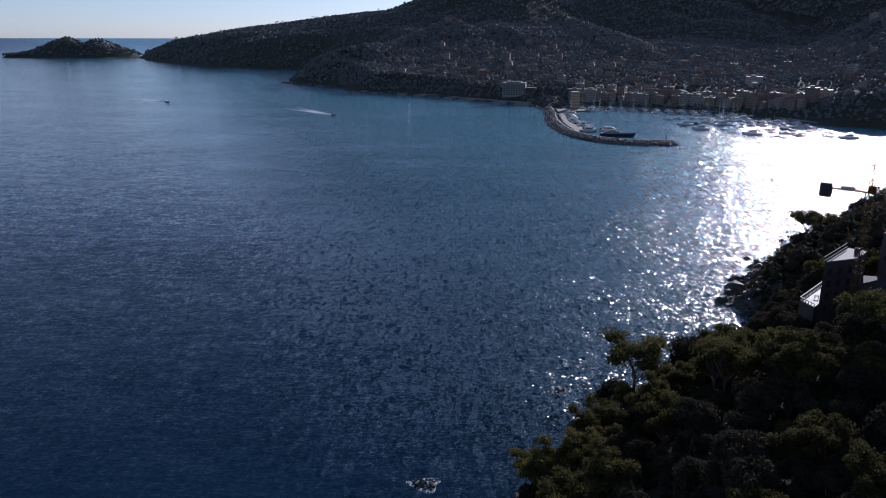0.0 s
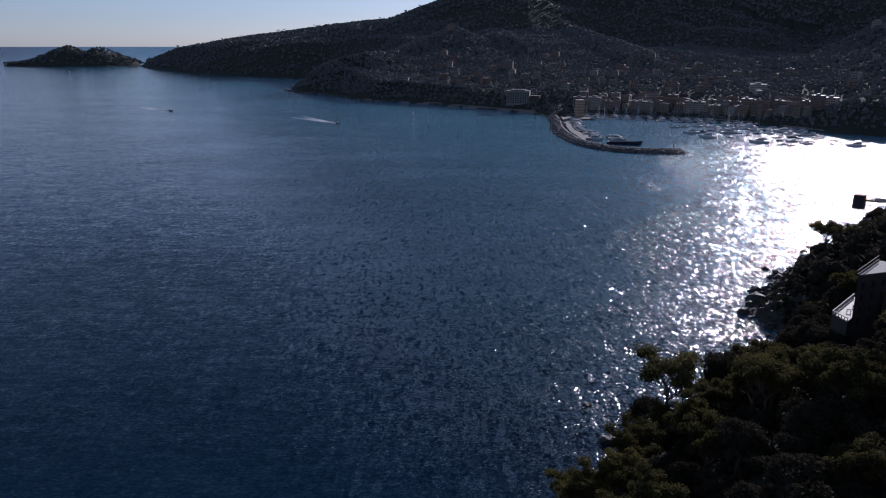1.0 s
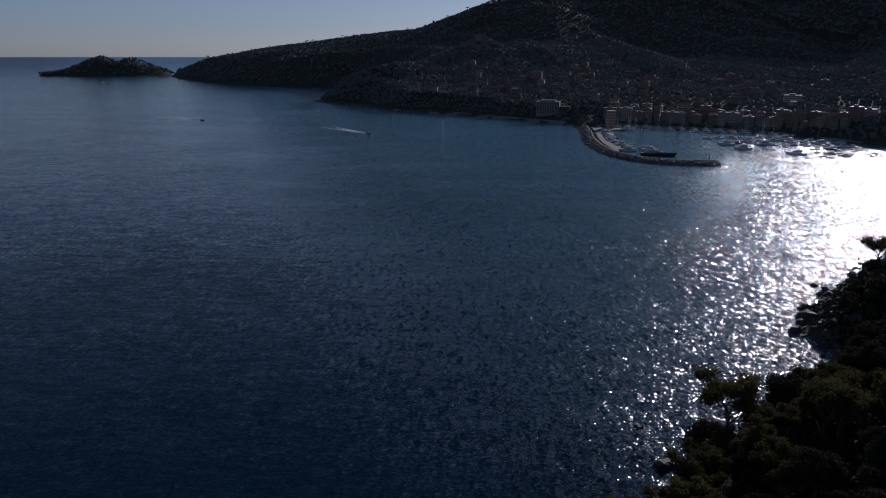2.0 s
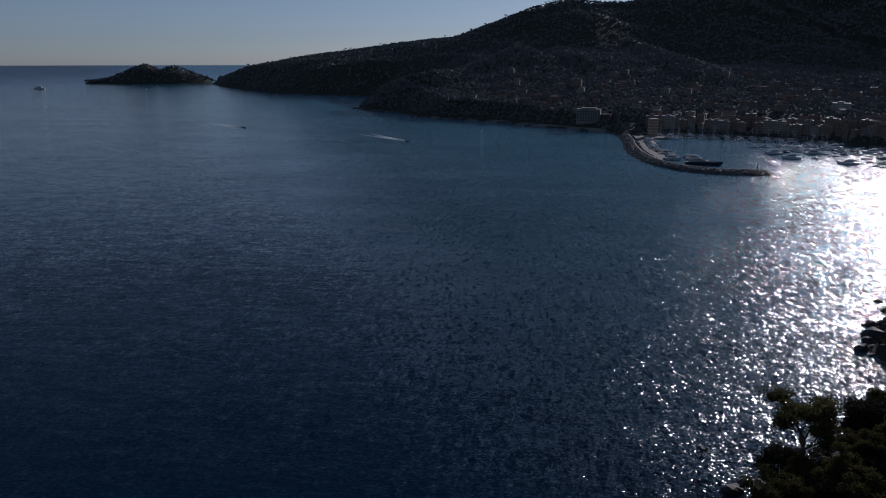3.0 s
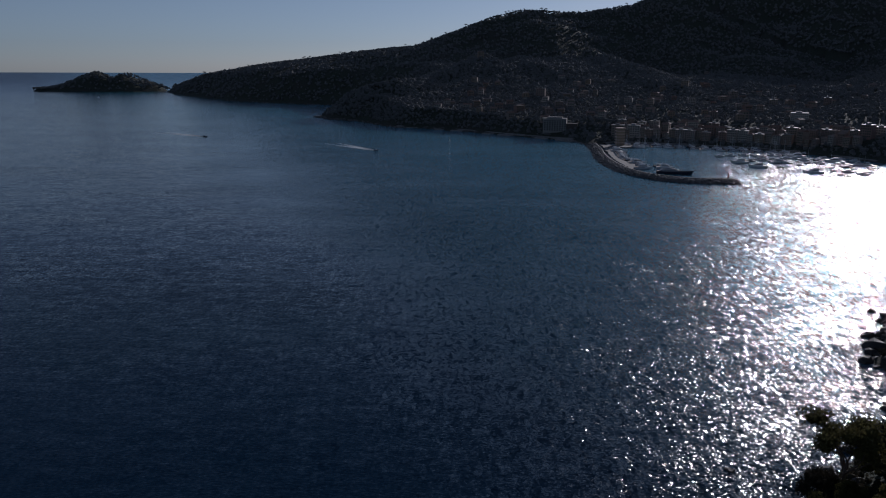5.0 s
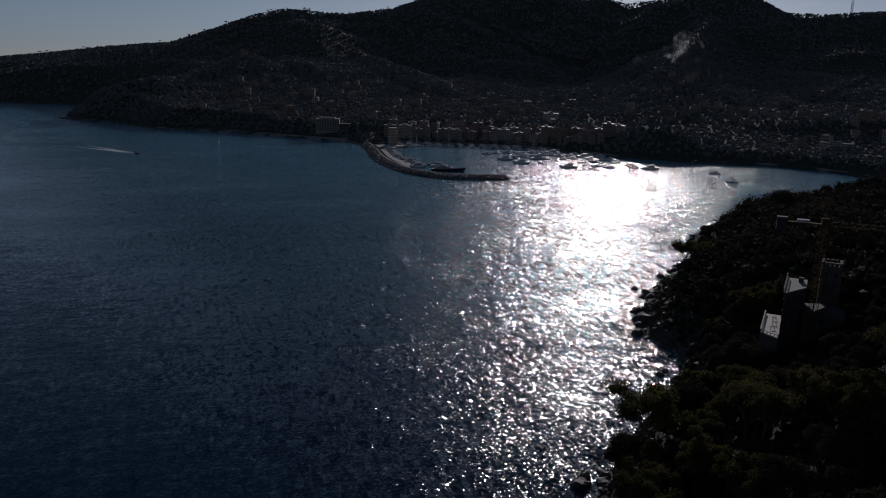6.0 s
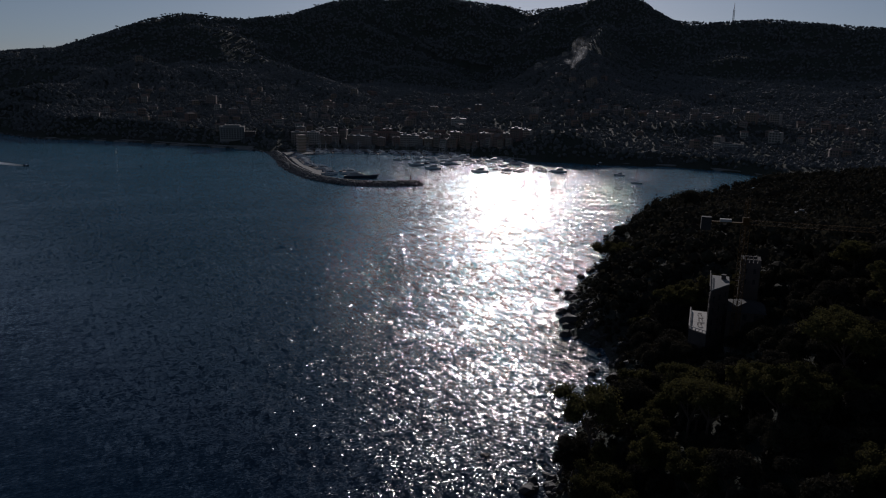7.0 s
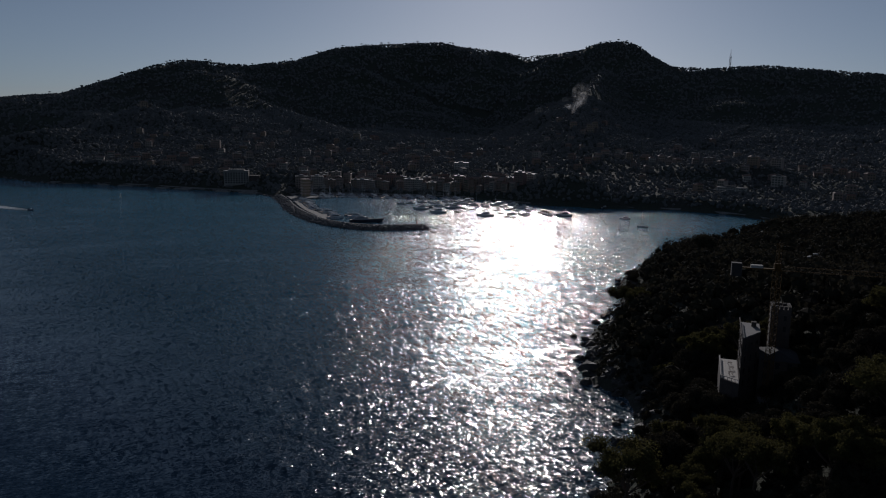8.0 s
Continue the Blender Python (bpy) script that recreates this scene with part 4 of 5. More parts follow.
def crane():
    top = new("tower_crane")
    foot = ground_at(111.8, 196.8)
    top.matrix_basis = pose(111.8, 196.8, foot, 0, 0, 50)
    deck = 62.2 - foot  # local +y points along the counter jib
    bm = bmesh.new()
    lattice_bar(bm, (0, 0, 0), (0, 0, deck), 1.7, 1.7, 0.11, 0.06)
    part("mast", bm, CRANE_PAINT, top, "dark lattice mast")
    bm = bmesh.new()
    lattice_bar(bm, (0, 0, deck), (0, 0, deck + 8), 1.0, 1.3, 0.09, 0.05)
    part("apex", bm, CRANE_PAINT, top)
    bm = bmesh.new()
    box(bm, -0.6, 0.6, 0.8, 11.6, deck + 0.1, deck + 0.45)
    part("counter_jib", bm, CRANE_PAINT, top)
    bm = bmesh.new()
    box(bm, -1.1, 1.1, 9.6, 12.4, deck - 2.2, deck + 1.6)
    part("counterweight", bm, SLATE, top, "dark concrete counterweight block")
    bm = bmesh.new()
    box(bm, -0.8, 0.8, 4.0, 7.2, deck + 0.45, deck + 1.25)
    part("winch_house", bm, WHITE_WALL, top, "white winch house")
    bm = bmesh.new()
    box(bm, 0.9, 2.3, -1.0, 0.8, deck - 0.4, deck + 1.8)
    part("cab", bm, CRANE_PAINT, top)
    bm = bmesh.new()
    lattice_bar(bm, (0, -0.8, deck + 0.6), (0, -34, deck + 0.6), 1.2, 1.8, 0.05, 0.03)
    part("jib", bm, CRANE_PAINT, top, "dark lattice jib")
    for y in (11.0, -22.0):
        bm = bmesh.new()
        bar(bm, (0, 0, deck + 8), (0, y, deck + 0.8), 0.03, 0.03, 4)
        part("tie_rod", bm, CRANE_PAINT, top)
    bm = bmesh.new()
    box(bm, -2.2, 2.2, -2.2, 2.2, -1.5, 0.5)
    part("base", bm, CONCRETE, top)
    return tagged(top, "dark lattice tower crane with white winch house beside the villa", "crane")


crane()


# ---------------------------------------------------------------- breakwater
def smooth_line(pts, step=4.0):
    """A Catmull-Rom line through the points."""
    out = []
    for i in range(len(pts) - 1):
        p0, p1, p2, p3 = (Vector(pts[max(0, min(len(pts) - 1, i + k))]) for k in (-1, 0, 1, 2))
        n = max(2, int((p2 - p1).length / step))
        for j in range(n):
            t = j / n
            out.append(0.5 * (2 * p1 + (p2 - p0) * t + (2 * p0 - 5 * p1 + 4 * p2 - p3) * t * t + (3 * p1 - p0 - 3 * p2 + p3) * t ** 3))
    return out + [Vector(pts[-1])]


MOLE = smooth_line([(158, 1085), (152, 1006), (143, 930), (140, 867), (143, 806), (154, 768), (172, 746), (196, 735), (224, 733)])
# how wide the quay is at each share of the length
mole_n = len(MOLE)


def mole_frame(i):
    a, b = MOLE[max(0, i - 1)], MOLE[min(mole_n - 1, i + 1)]
    d = (b - a).normalized()
    return MOLE[i], Vector((-d.y, d.x))  # inner side on the left hand of the way out


def quay_width(i):
    s = i / (mole_n - 1)
    return 46 if s < 0.1 else 11 if s < 0.42 else 11 + 8 * (s - 0.42) / 0.16 if s < 0.58 else max(3.0, 19 - (s - 0.58) * 140)


def strip(name, profile, material, parent, label=""):
    """Sweeps a profile of (offset, height) along the mole; profile(i) gives the row at a step."""
    vs, fs = [], []
    for i in range(mole_n):
        c, side = mole_frame(i)
        row = profile(i)
        vs += [(c.x + side.x * o, c.y + side.y * o, z) for o, z in row]
    m = len(profile(0))
    for i in range(mole_n - 1):
        for k in range(m - 1):
            fs.append((i * m + k, i * m + k + 1, (i + 1) * m + k + 1, (i + 1) * m + k))
    fs.append(tuple((mole_n - 1) * m + k for k in range(m)))
    ob = new(name, mesh_of(name, vs, fs, material))
    ob.parent = parent
    return tagged(ob, label)


mole = new("breakwater")
strip("core", lambda i: [(-15, -3), (-8, 2.2), (-2.5, 2.8), (-2.5, 1.0)], ARMOUR, mole, "rubble slope")
strip("quay", lambda i: [(-2.6, 1.0), (-2.6, 1.9), (quay_width(i), 1.8), (quay_width(i) + 0.3, -3)], QUAY, mole, "worn concrete quay")
strip("crown_wall", lambda i: [(-2.8, 1.0), (-2.8, 4.2), (-1.6, 4.2), (-1.6, 1.0)], CONCRETE, mole, "pale concrete crown wall")
stones = np.random.default_rng(41)
pts, sizes = [], []
for i in range(mole_n):
    c, side = mole_frame(i)
    for k in range(34):
        o = stones.uniform(-14 if i < mole_n * 0.7 else -12, -2.5)
        pts.append((c.x + side.x * o + stones.normal() * 1.5, c.y + side.y * o + stones.normal() * 1.5, np.interp(o, (-14, -7.5, -2.5), (-0.8, 2.2, 2.8)) + stones.normal() * 0.35))
        sizes.append(stones.uniform(0.8, 2.0))
    if i > mole_n * 0.78:
        for k in range(10):
            o = stones.uniform(0, 6)
            pts.append((c.x + side.x * o, c.y + side.y * o, 1.6 + stones.normal() * 0.4 - 0.25 * o))
            sizes.append(stones.uniform(0.8, 1.7))
v, f = blobs(np.array(pts), np.array(sizes), ICO1, 0.7, 0.25)
armour = new("armour_stones", raw_mesh("armour_stones", v, f, ARMOUR))
armour.parent = mole
tagged(armour, "pale tumbled armour stones", kind="stuff")
tagged(mole, "curved stone breakwater with concrete quay and rubble slope", "breakwater", kind="structure")


def beacon():
    top = new("harbour_beacon")
    top.matrix_basis = pose(219, 734, 2.6)
    for name, mat, z0, z1, r0, r1 in (("base", CONCRETE, -1.5, 1.0, 1.8, 1.6), ("column", RED_PAINT, 1.0, 5.2, 0.55, 0.4), ("gallery", CONCRETE, 5.2, 5.5, 0.8, 0.8), ("lantern", WINDOW, 5.5, 6.6, 0.35, 0.35), ("cap", RED_PAINT, 6.6, 7.1, 0.45, 0.1)):
        bm = bmesh.new()
        bar(bm, (0, 0, z0), (0, 0, z1), r0, r1, 12)
        part(name, bm, mat, top)
    return tagged(top, "small red harbour light on the breakwater head", "lighthouse")


beacon()

# ---------------------------------------------------------------- boats


def hull_mesh(length, beam, free, material, sheer=0.35, keel=0.5):
    """A lofted boat hull, bow along +x, waterline at z = 0, with a deck."""
    st = 12
    vs, fs = [], []
    for i in range(st + 1):
        s = i / st
        w = beam / 2 * (0.86 + 0.14 * min(1, s * 4)) * (1 - max(0, (s - 0.45) / 0.55) ** 2.2)
        x = -length / 2 + length * s
        z = free * (1 + sheer * s * s)
        rake = 0.06 * length * s ** 3
        for o, h in ((w, z), (w * 0.93, 0.15 * free), (w * 0.45, -keel * 0.6), (0, -keel), (-w * 0.45, -keel * 0.6), (-w * 0.93, 0.15 * free), (-w, z)):
            vs.append((x + (rake if h > 0.2 * free else 0), o, h))
    for i in range(st):
        for k in range(6):
            fs.append((i * 7 + k, i * 7 + k + 1, i * 7 + 8 + k, i * 7 + 7 + k))
        fs.append((i * 7 + 6, i * 7, i * 7 + 7, i * 7 + 13))
    fs.append(tuple(range(6, -1, -1)))
    return mesh_of("hull", vs, fs, material)


def wedge(bm, x0, x1, w, z0, z1, front, back, narrow=0.85):
    """A cabin with raked ends: front and back are how far the top is set in."""
    vs = [bm.verts.new(p) for p in ((x0, -w, z0), (x1, -w, z0), (x1, w, z0), (x0, w, z0), (x0 + back, -w * narrow, z1), (x1 - front, -w * narrow, z1), (x1 - front, w * narrow, z1), (x0 + back, w * narrow, z1))]
    for f in ((3, 2, 1, 0), (4, 5, 6, 7), (0, 1, 5, 4), (1, 2, 6, 5), (2, 3, 7, 6), (3, 0, 4, 7)):
        bm.faces.new([vs[i] for i in f])


def hull_part(top, *args):
    ob = new("hull", hull_mesh(*args))
    ob.parent = top
    return ob


def open_boat(material, text):
    top = new("small_boat")
    hull_part(top, 6.5, 2.3, 0.8, material)
    bm = bmesh.new()
    wedge(bm, -0.6, 1.4, 0.6, 0.8, 1.7, 0.7, 0.1)
    part("console", bm, GEL_WHITE, top)
    bm = bmesh.new()
    box(bm, -2.6, -1.4, -0.85, 0.85, 0.75, 1.15)
    part("seat", bm, CANVAS, top)
    bm = bmesh.new()
    box(bm, -3.7, -3.2, -0.25, 0.25, 0.1, 1.4, 0.7)
    part("outboard", bm, HULL_DARK, top)
    return tagged(top, text, "boat", "small boats at moorings")


def cruiser(material, text, scale=1.0):
    top = new("motor_cruiser")
    k = scale
    hull_part(top, 12 * k, 3.9 * k, 1.4 * k, material)
    bm = bmesh.new()
    wedge(bm, -3.0 * k, 3.4 * k, 1.45 * k, 1.5 * k, 2.8 * k, 1.6 * k, 0.2)
    cabin = part("cabin", bm, GEL_WHITE, top)
    bm = bmesh.new()
    wedge(bm, -2.6 * k, 2.75 * k, 1.42 * k, 1.95 * k, 2.5 * k, 0.75 * k, 0.1, 0.98)
    part("window_band", bm, WINDOW, cabin)
    bm = bmesh.new()
    wedge(bm, -2.8 * k, 1.0 * k, 1.2 * k, 2.8 * k, 3.4 * k, 0.7 * k, 0.1)
    part("flybridge", bm, GEL_WHITE, top)
    bm = bmesh.new()
    bar(bm, (-2.2 * k, -1.0 * k, 3.3 * k), (-1.7 * k, -0.8 * k, 4.5 * k), 0.07)
    bar(bm, (-2.2 * k, 1.0 * k, 3.3 * k), (-1.7 * k, 0.8 * k, 4.5 * k), 0.07)
    bar(bm, (-1.7 * k, -0.8 * k, 4.5 * k), (-1.7 * k, 0.8 * k, 4.5 * k), 0.09)
    part("radar_arch", bm, ALUMINIUM, top)
    bm = bmesh.new()
    box(bm, -5.6 * k, -3.1 * k, -1.5 * k, 1.5 * k, 1.38 * k, 1.46 * k)
    part("aft_deck", bm, TEAK, top)
    return tagged(top, text, "boat", "motor cruisers in the harbour")


def sailing_boat(material, text):
    top = new("sailing_yacht")
    hull_part(top, 11.5, 3.5, 1.15, material)
    bm = bmesh.new()
    wedge(bm, -1.2, 3.2, 1.0, 1.2, 1.85, 1.0, 0.2)
    part("coachroof", bm, GEL_WHITE, top)
    bm = bmesh.new()
    bar(bm, (0.9, 0, 1.2), (0.9, 0, 16.5), 0.11, 0.07)
    bar(bm, (0.9, -1.2, 9.0), (0.9, 1.2, 9.0), 0.05)
    part("mast", bm, ALUMINIUM, top)
    bm = bmesh.new()
    bar(bm, (0.7, 0, 2.6), (-4.0, 0, 2.7), 0.2, 0.14)
    part("furled_sail", bm, CANVAS, top)
    bm = bmesh.new()
    for p, q in (((0.9, 0, 16.3), (5.9, 0, 1.5)), ((0.9, 0, 16.3), (-5.6, 0, 1.3))):
        bar(bm, p, q, 0.03, 0.03, 4)
    part("rigging", bm, STEEL, top)
    return tagged(top, text, "boat", "sailing yachts in the harbour")


def superyacht():
    top = new("motor_yacht")
    top.matrix_basis = pose(184, 791, 0, 0, 0, -14) @ Matrix.Diagonal((0.76, 0.76, 0.76, 1))
    hull_part(top, 46, 8.6, 3.6, HULL_DARK, 0.45, 1.2)
    for x0, x1, w, z0, z1, fr, bk, mat, name in ((-19, 10, 3.6, 3.7, 5.8, 5, 0.4, SILVER, "main_deck_house"), (-15, 4, 3.1, 5.8, 7.6, 5, 0.5, SILVER, "upper_deck_house"), (-10, -2, 2.4, 7.6, 8.8, 3, 0.6, SILVER, "bridge_deck")):
        bm = bmesh.new()
        wedge(bm, x0, x1, w, z0, z1, fr, bk, 0.92)
        deck = part(name, bm, mat, top)
        bm = bmesh.new()
        wedge(bm, x0 + 1.5, x1 - 1.0, w * 0.985, z0 + 0.9, z1 - 0.5, fr * 0.62, 0.3, 0.975)
        part("window_band", bm, WINDOW, deck)
    bm = bmesh.new()
    bar(bm, (-6, 0, 8.8), (-7, 0, 12.6), 0.3, 0.12)
    bar(bm, (-6.6, -1.6, 11.0), (-6.6, 1.6, 11.0), 0.12)
    part("radar_mast", bm, GEL_WHITE, top)
    bm = bmesh.new()
    box(bm, -22.5, -19.2, -3.6, 3.6, 3.55, 3.72)
    part("aft_deck", bm, TEAK, top)
    return tagged(top, "large dark-hulled motor yacht moored inside the breakwater", "yacht")


superyacht()
fleet = np.random.default_rng(51)
BOATS = [open_boat(GEL_WHITE, "small white open boat at a mooring"), open_boat(HULL_DARK, "small dark blue open boat at a mooring"),
         cruiser(GEL_WHITE, "white motor cruiser with flybridge in the harbour"), cruiser(HULL_DARK, "dark-hulled motor cruiser with white cabin in the harbour"),
         sailing_boat(GEL_WHITE, "white sailing yacht with bare mast in the harbour"), cruiser(GEL_WHITE, "large white motor yacht anchored in the harbour", 1.6)]
berthed = set()


def berth(k, x, y, heading, size=1.0):
    m = pose(x, y, 0, 0, 0, heading) @ Matrix.Diagonal((size, size, size, 1))
    if k in berthed:
        c = copy_thing(BOATS[k], m)
        c.matrix_basis = m
    else:
        berthed.add(k)
        BOATS[k].matrix_basis = m


# single boats at anchor: kind, x, y, heading
for k, x, y, h in ((5, 186, 832, -10), (3, 184, 850, -8), (2, 286, 952, 172), (5, 288, 890, 168), (3, 305, 905, 170), (5, 293, 849, 160), (5, 333, 892, 8), (2, 300, 957, 172), (5, 333, 805, 165),
                   (0, 318, 850, 150), (1, 362, 822, 165), (2, 372, 812, 170), (3, 390, 850, 160), (1, 384, 816, 155), (2, 379, 796, 172), (0, 408, 834, 165),
                   (0, 420, 847, 160), (5, 423, 778, 178), (0, 474, 731, 160), (2, 476, 733, 165), (4, 450, 669, 160), (1, 517, 833, 150), (3, 522, 836, 160), (4, 536, 838, 150)):
    berth(k, x, y, h + fleet.normal() * 4)
# the crowded moorings
for i in range(62):
    x, y = fleet.uniform(318, 432), fleet.uniform(868, 985)
    if inland(np.array([x]), np.array([y]))[0] > -10:
        continue
    berth(int(fleet.choice([0, 1, 2, 2, 3, 4, 0, 5], p=[0.16, 0.12, 0.2, 0.12, 0.1, 0.14, 0.1, 0.06])), x, y, 165 + fleet.normal() * 14, fleet.uniform(0.8, 1.1))
for i in range(26):
    berth(int(fleet.choice([0, 1])), fleet.uniform(350, 432), fleet.uniform(780, 868), 165 + fleet.normal() * 12)


def pontoon(x, y, heading, length):
    top = new("pontoon")
    top.matrix_basis = pose(x, y, 0, 0, 0, heading)
    bm = bmesh.new()
    box(bm, 0, length, -1.2, 1.2, 0.1, 0.6)
    part("deck", bm, TEAK, top)
    for i in range(int(length // 9) + 1):
        bm = bmesh.new()
        bar(bm, (2 + 9 * i, -1.35, -4), (2 + 9 * i, -1.35, 2.2), 0.16)
        part("pile", bm, STEEL, top)
    tagged(top, "floating timber pontoon with boats on both sides", "pontoon", "pontoons in the marina")
    a = radians(heading)
    d, n = Vector((math.cos(a), math.sin(a))), Vector((-math.sin(a), math.cos(a)))
    for i in range(int(length // 4.6)):
        for s in (-1, 1):
            c = Vector((x, y)) + d * (3 + 4.6 * i) + n * s * 8
            berth(int(fleet.choice([2, 4, 4, 3, 2])), c.x, c.y, heading + 90 * s + (180 if fleet.random() < 0.3 else 0) + fleet.normal() * 3, fleet.uniform(0.8, 1.1))


for x, y in ((214, 1112), (238, 1104), (266, 1090), (296, 1076), (326, 1060), (354, 1044), (382, 1016)):
    pontoon(x, y, -100, 42)
# stern to along the inside of the breakwater
for i in range(4, int(mole_n * 0.66)):
    c, side = mole_frame(i)
    o = quay_width(i) + 9 + fleet.normal()
    if math.hypot(c.x + side.x * o - 184, c.y + side.y * o - 791) < 26:
        continue
    berth(int(fleet.choice([2, 2, 5, 4, 3])), c.x + side.x * o, c.y + side.y * o, math.degrees(math.atan2(side.y, side.x)) + fleet.normal() * 4, fleet.uniform(0.9, 1.15))


def wake_boat(x, y, heading, length, text):
    berth(1, x, y, heading, 1.3)
    a = radians(heading)
    d, n = Vector((math.cos(a), math.sin(a))), Vector((-math.sin(a), math.cos(a)))
    for s in (-1, 0, 1):
        rows = []
        for i in range(14):
            u = i / 13
            c = Vector((x, y)) - d * (3 + length * (0.75 if s == 0 else 1.0) * u) + n * s * (1.0 + 8 * u ** 0.8)
            w = (0.8 + (3.2 if s == 0 else 1.9) * math.sin(math.pi * min(1, 0.3 + u * 0.7))) * (1 - 0.6 * u)
            p, q = c + n * w, c - n * w
            rows.append(((p.x, p.y), (q.x, q.y)))
        foam_sheet("wake", rows, text, CHURN)


wake_boat(-430.5, 1182.5, -36, 120, "pale foam wake behind a motor boat")
wake_boat(-144.8, 996.3, -52, 120, "pale foam wake behind a motor boat")
berth(5, -1741, 2727, 195, 2.0)


def sailing_dinghy(x, y, heading):
    top = new("sailing_dinghy")
    top.matrix_basis = pose(x, y, 0, 0, 8, heading)
    hull_part(top, 5.0, 1.7, 0.6, GEL_WHITE)
    bm = bmesh.new()
    bar(bm, (0.6, 0, 0.4), (0.6, 0, 7.6), 0.06, 0.04)
    part("mast", bm, ALUMINIUM, top)
    for name, pts in (("mainsail", ((0.5, 0, 1.2), (-2.2, 0.5, 1.1), (-1.6, 0.75, 3.2), (0.5, 0.1, 7.4))), ("jib", ((0.7, 0, 5.6), (0.9, 0.45, 1.2), (2.4, 0, 0.8), (1.6, 0.25, 3.1)))):
        bm = bmesh.new()
        a = [bm.verts.new(p) for p in pts]
        b = [bm.verts.new((p[0], p[1] + 0.03, p[2])) for p in pts]
        bm.faces.new(a)
        bm.faces.new(b[::-1])
        for i in range(4):
            bm.faces.new((a[i], a[(i + 1) % 4], b[(i + 1) % 4], b[i]))
        part(name, bm, SAIL, top)
    return tagged(top, "small white sailing dinghy under sail in the bay", "boat")


sailing_dinghy(-49.8, 1123, 60)
berth(0, -1334, 2739, 170, 1.5)
for x, y, k in ((-1345, 3470, 4), (-1360, 3455, 4), (-1330, 3430, 2)):
    berth(k, x, y, 100, 1.3)


def buoy(x, y):
    top = new("mooring_buoy")
    top.matrix_basis = pose(x, y, 0)
    bm = bmesh.new()
    bar(bm, (0, 0, -0.6), (0, 0, 1.2), 0.9, 0.7, 12)
    part("float", bm, HULL_DARK, top)
    bm = bmesh.new()
    bar(bm, (0, 0, 1.2), (0, 0, 3.0), 0.12, 0.08, 8)
    part("pole", bm, STEEL, top)
    return tagged(top, "dark mooring buoy floating in the bay", "buoy")


buoy(-26, 959)


# ---------------------------------------------------------------- waterside walls and quays
def waterside(name, pts, inner, height, material, text, step=6.0):
    """A paved strip with a wall to the water along a shore line, the land on the left hand."""
    way = smooth_line(pts, step)
    vs, fs = [], []
    for i, c in enumerate(way):
        d = (way[min(len(way) - 1, i + 1)] - way[max(0, i - 1)]).normalized()
        n = Vector((-d.y, d.x))
        for o, z in ((-2.0, -3.0), (-2.0, height), (inner, height + 0.15), (inner, height - 4)):
            vs.append((c.x + n.x * o, c.y + n.y * o, z))
    for i in range(len(way) - 1):
        for k in range(3):
            fs.append((i * 4 + k, i * 4 + k + 1, i * 4 + 5 + k, i * 4 + 4 + k))
    return tagged(new(name, mesh_of(name, vs, fs, material)), text, "quay", kind="structure")


waterside("pavement", [(172, 1100), (200, 1127), (265, 1097), (335, 1064), (400, 1012), (440, 937), (463, 893)], 20, 2.3, CONCRETE, "paved harbour quay with stone edge")
waterside("seawall", [(-150, 1398), (-95, 1379), (-20, 1315), (60, 1228), (136, 1153)], 9, 3.4, CONCRETE, "stone sea wall carrying the coast road")
waterside("promenade", [(515, 844), (604, 793), (634, 736), (641, 690), (628, 642)], 14, 2.6, CONCRETE, "low stone promenade along the beach")



# ---------------------------------------------------------------- parked cars
def parked_car(paint, text):
    top = new("car")
    bm = bmesh.new()
    wedge(bm, -2.1, 2.1, 0.88, 0.3, 0.85, 0.1, 0.1, 0.95)
    part("body", bm, paint, top)
    bm = bmesh.new()
    wedge(bm, -1.7, 1.1, 0.8, 0.85, 1.45, 0.75, 0.5, 0.82)
    part("cabin", bm, WINDOW, top)
    for x in (-1.3, 1.3):
        for y in (-0.8, 0.8):
            bm = bmesh.new()
            bar(bm, (x, y - 0.1, 0.32), (x, y + 0.1, 0.32), 0.32, 0.32, 10)
            part("wheel", bm, HULL_DARK, top)
    return tagged(top, text, "car", "cars parked by the harbour")


CARS = [parked_car(GEL_WHITE, "white parked car on the harbour quay"), parked_car(SILVER, "silver parked car on the harbour quay"), parked_car(HULL_DARK, "dark blue parked car on the harbour quay")]
spaces = []
for i in range(6, int(mole_n * 0.62), 1):
    c, side = mole_frame(i)
    o = 1.6 + fleet.uniform(0, 1.0)
    spaces.append((c.x + side.x * o, c.y + side.y * o, 1.95, math.degrees(math.atan2(side.y, side.x)) + fleet.normal() * 4))
for n, (x, y, z, turn) in enumerate(spaces):
    m = pose(x, y, z, 0, 0, turn)
    if n < 3:
        CARS[n].matrix_basis = m
    elif fleet.random() < 0.75:
        copy_thing(CARS[int(fleet.integers(3))], m).matrix_basis = m

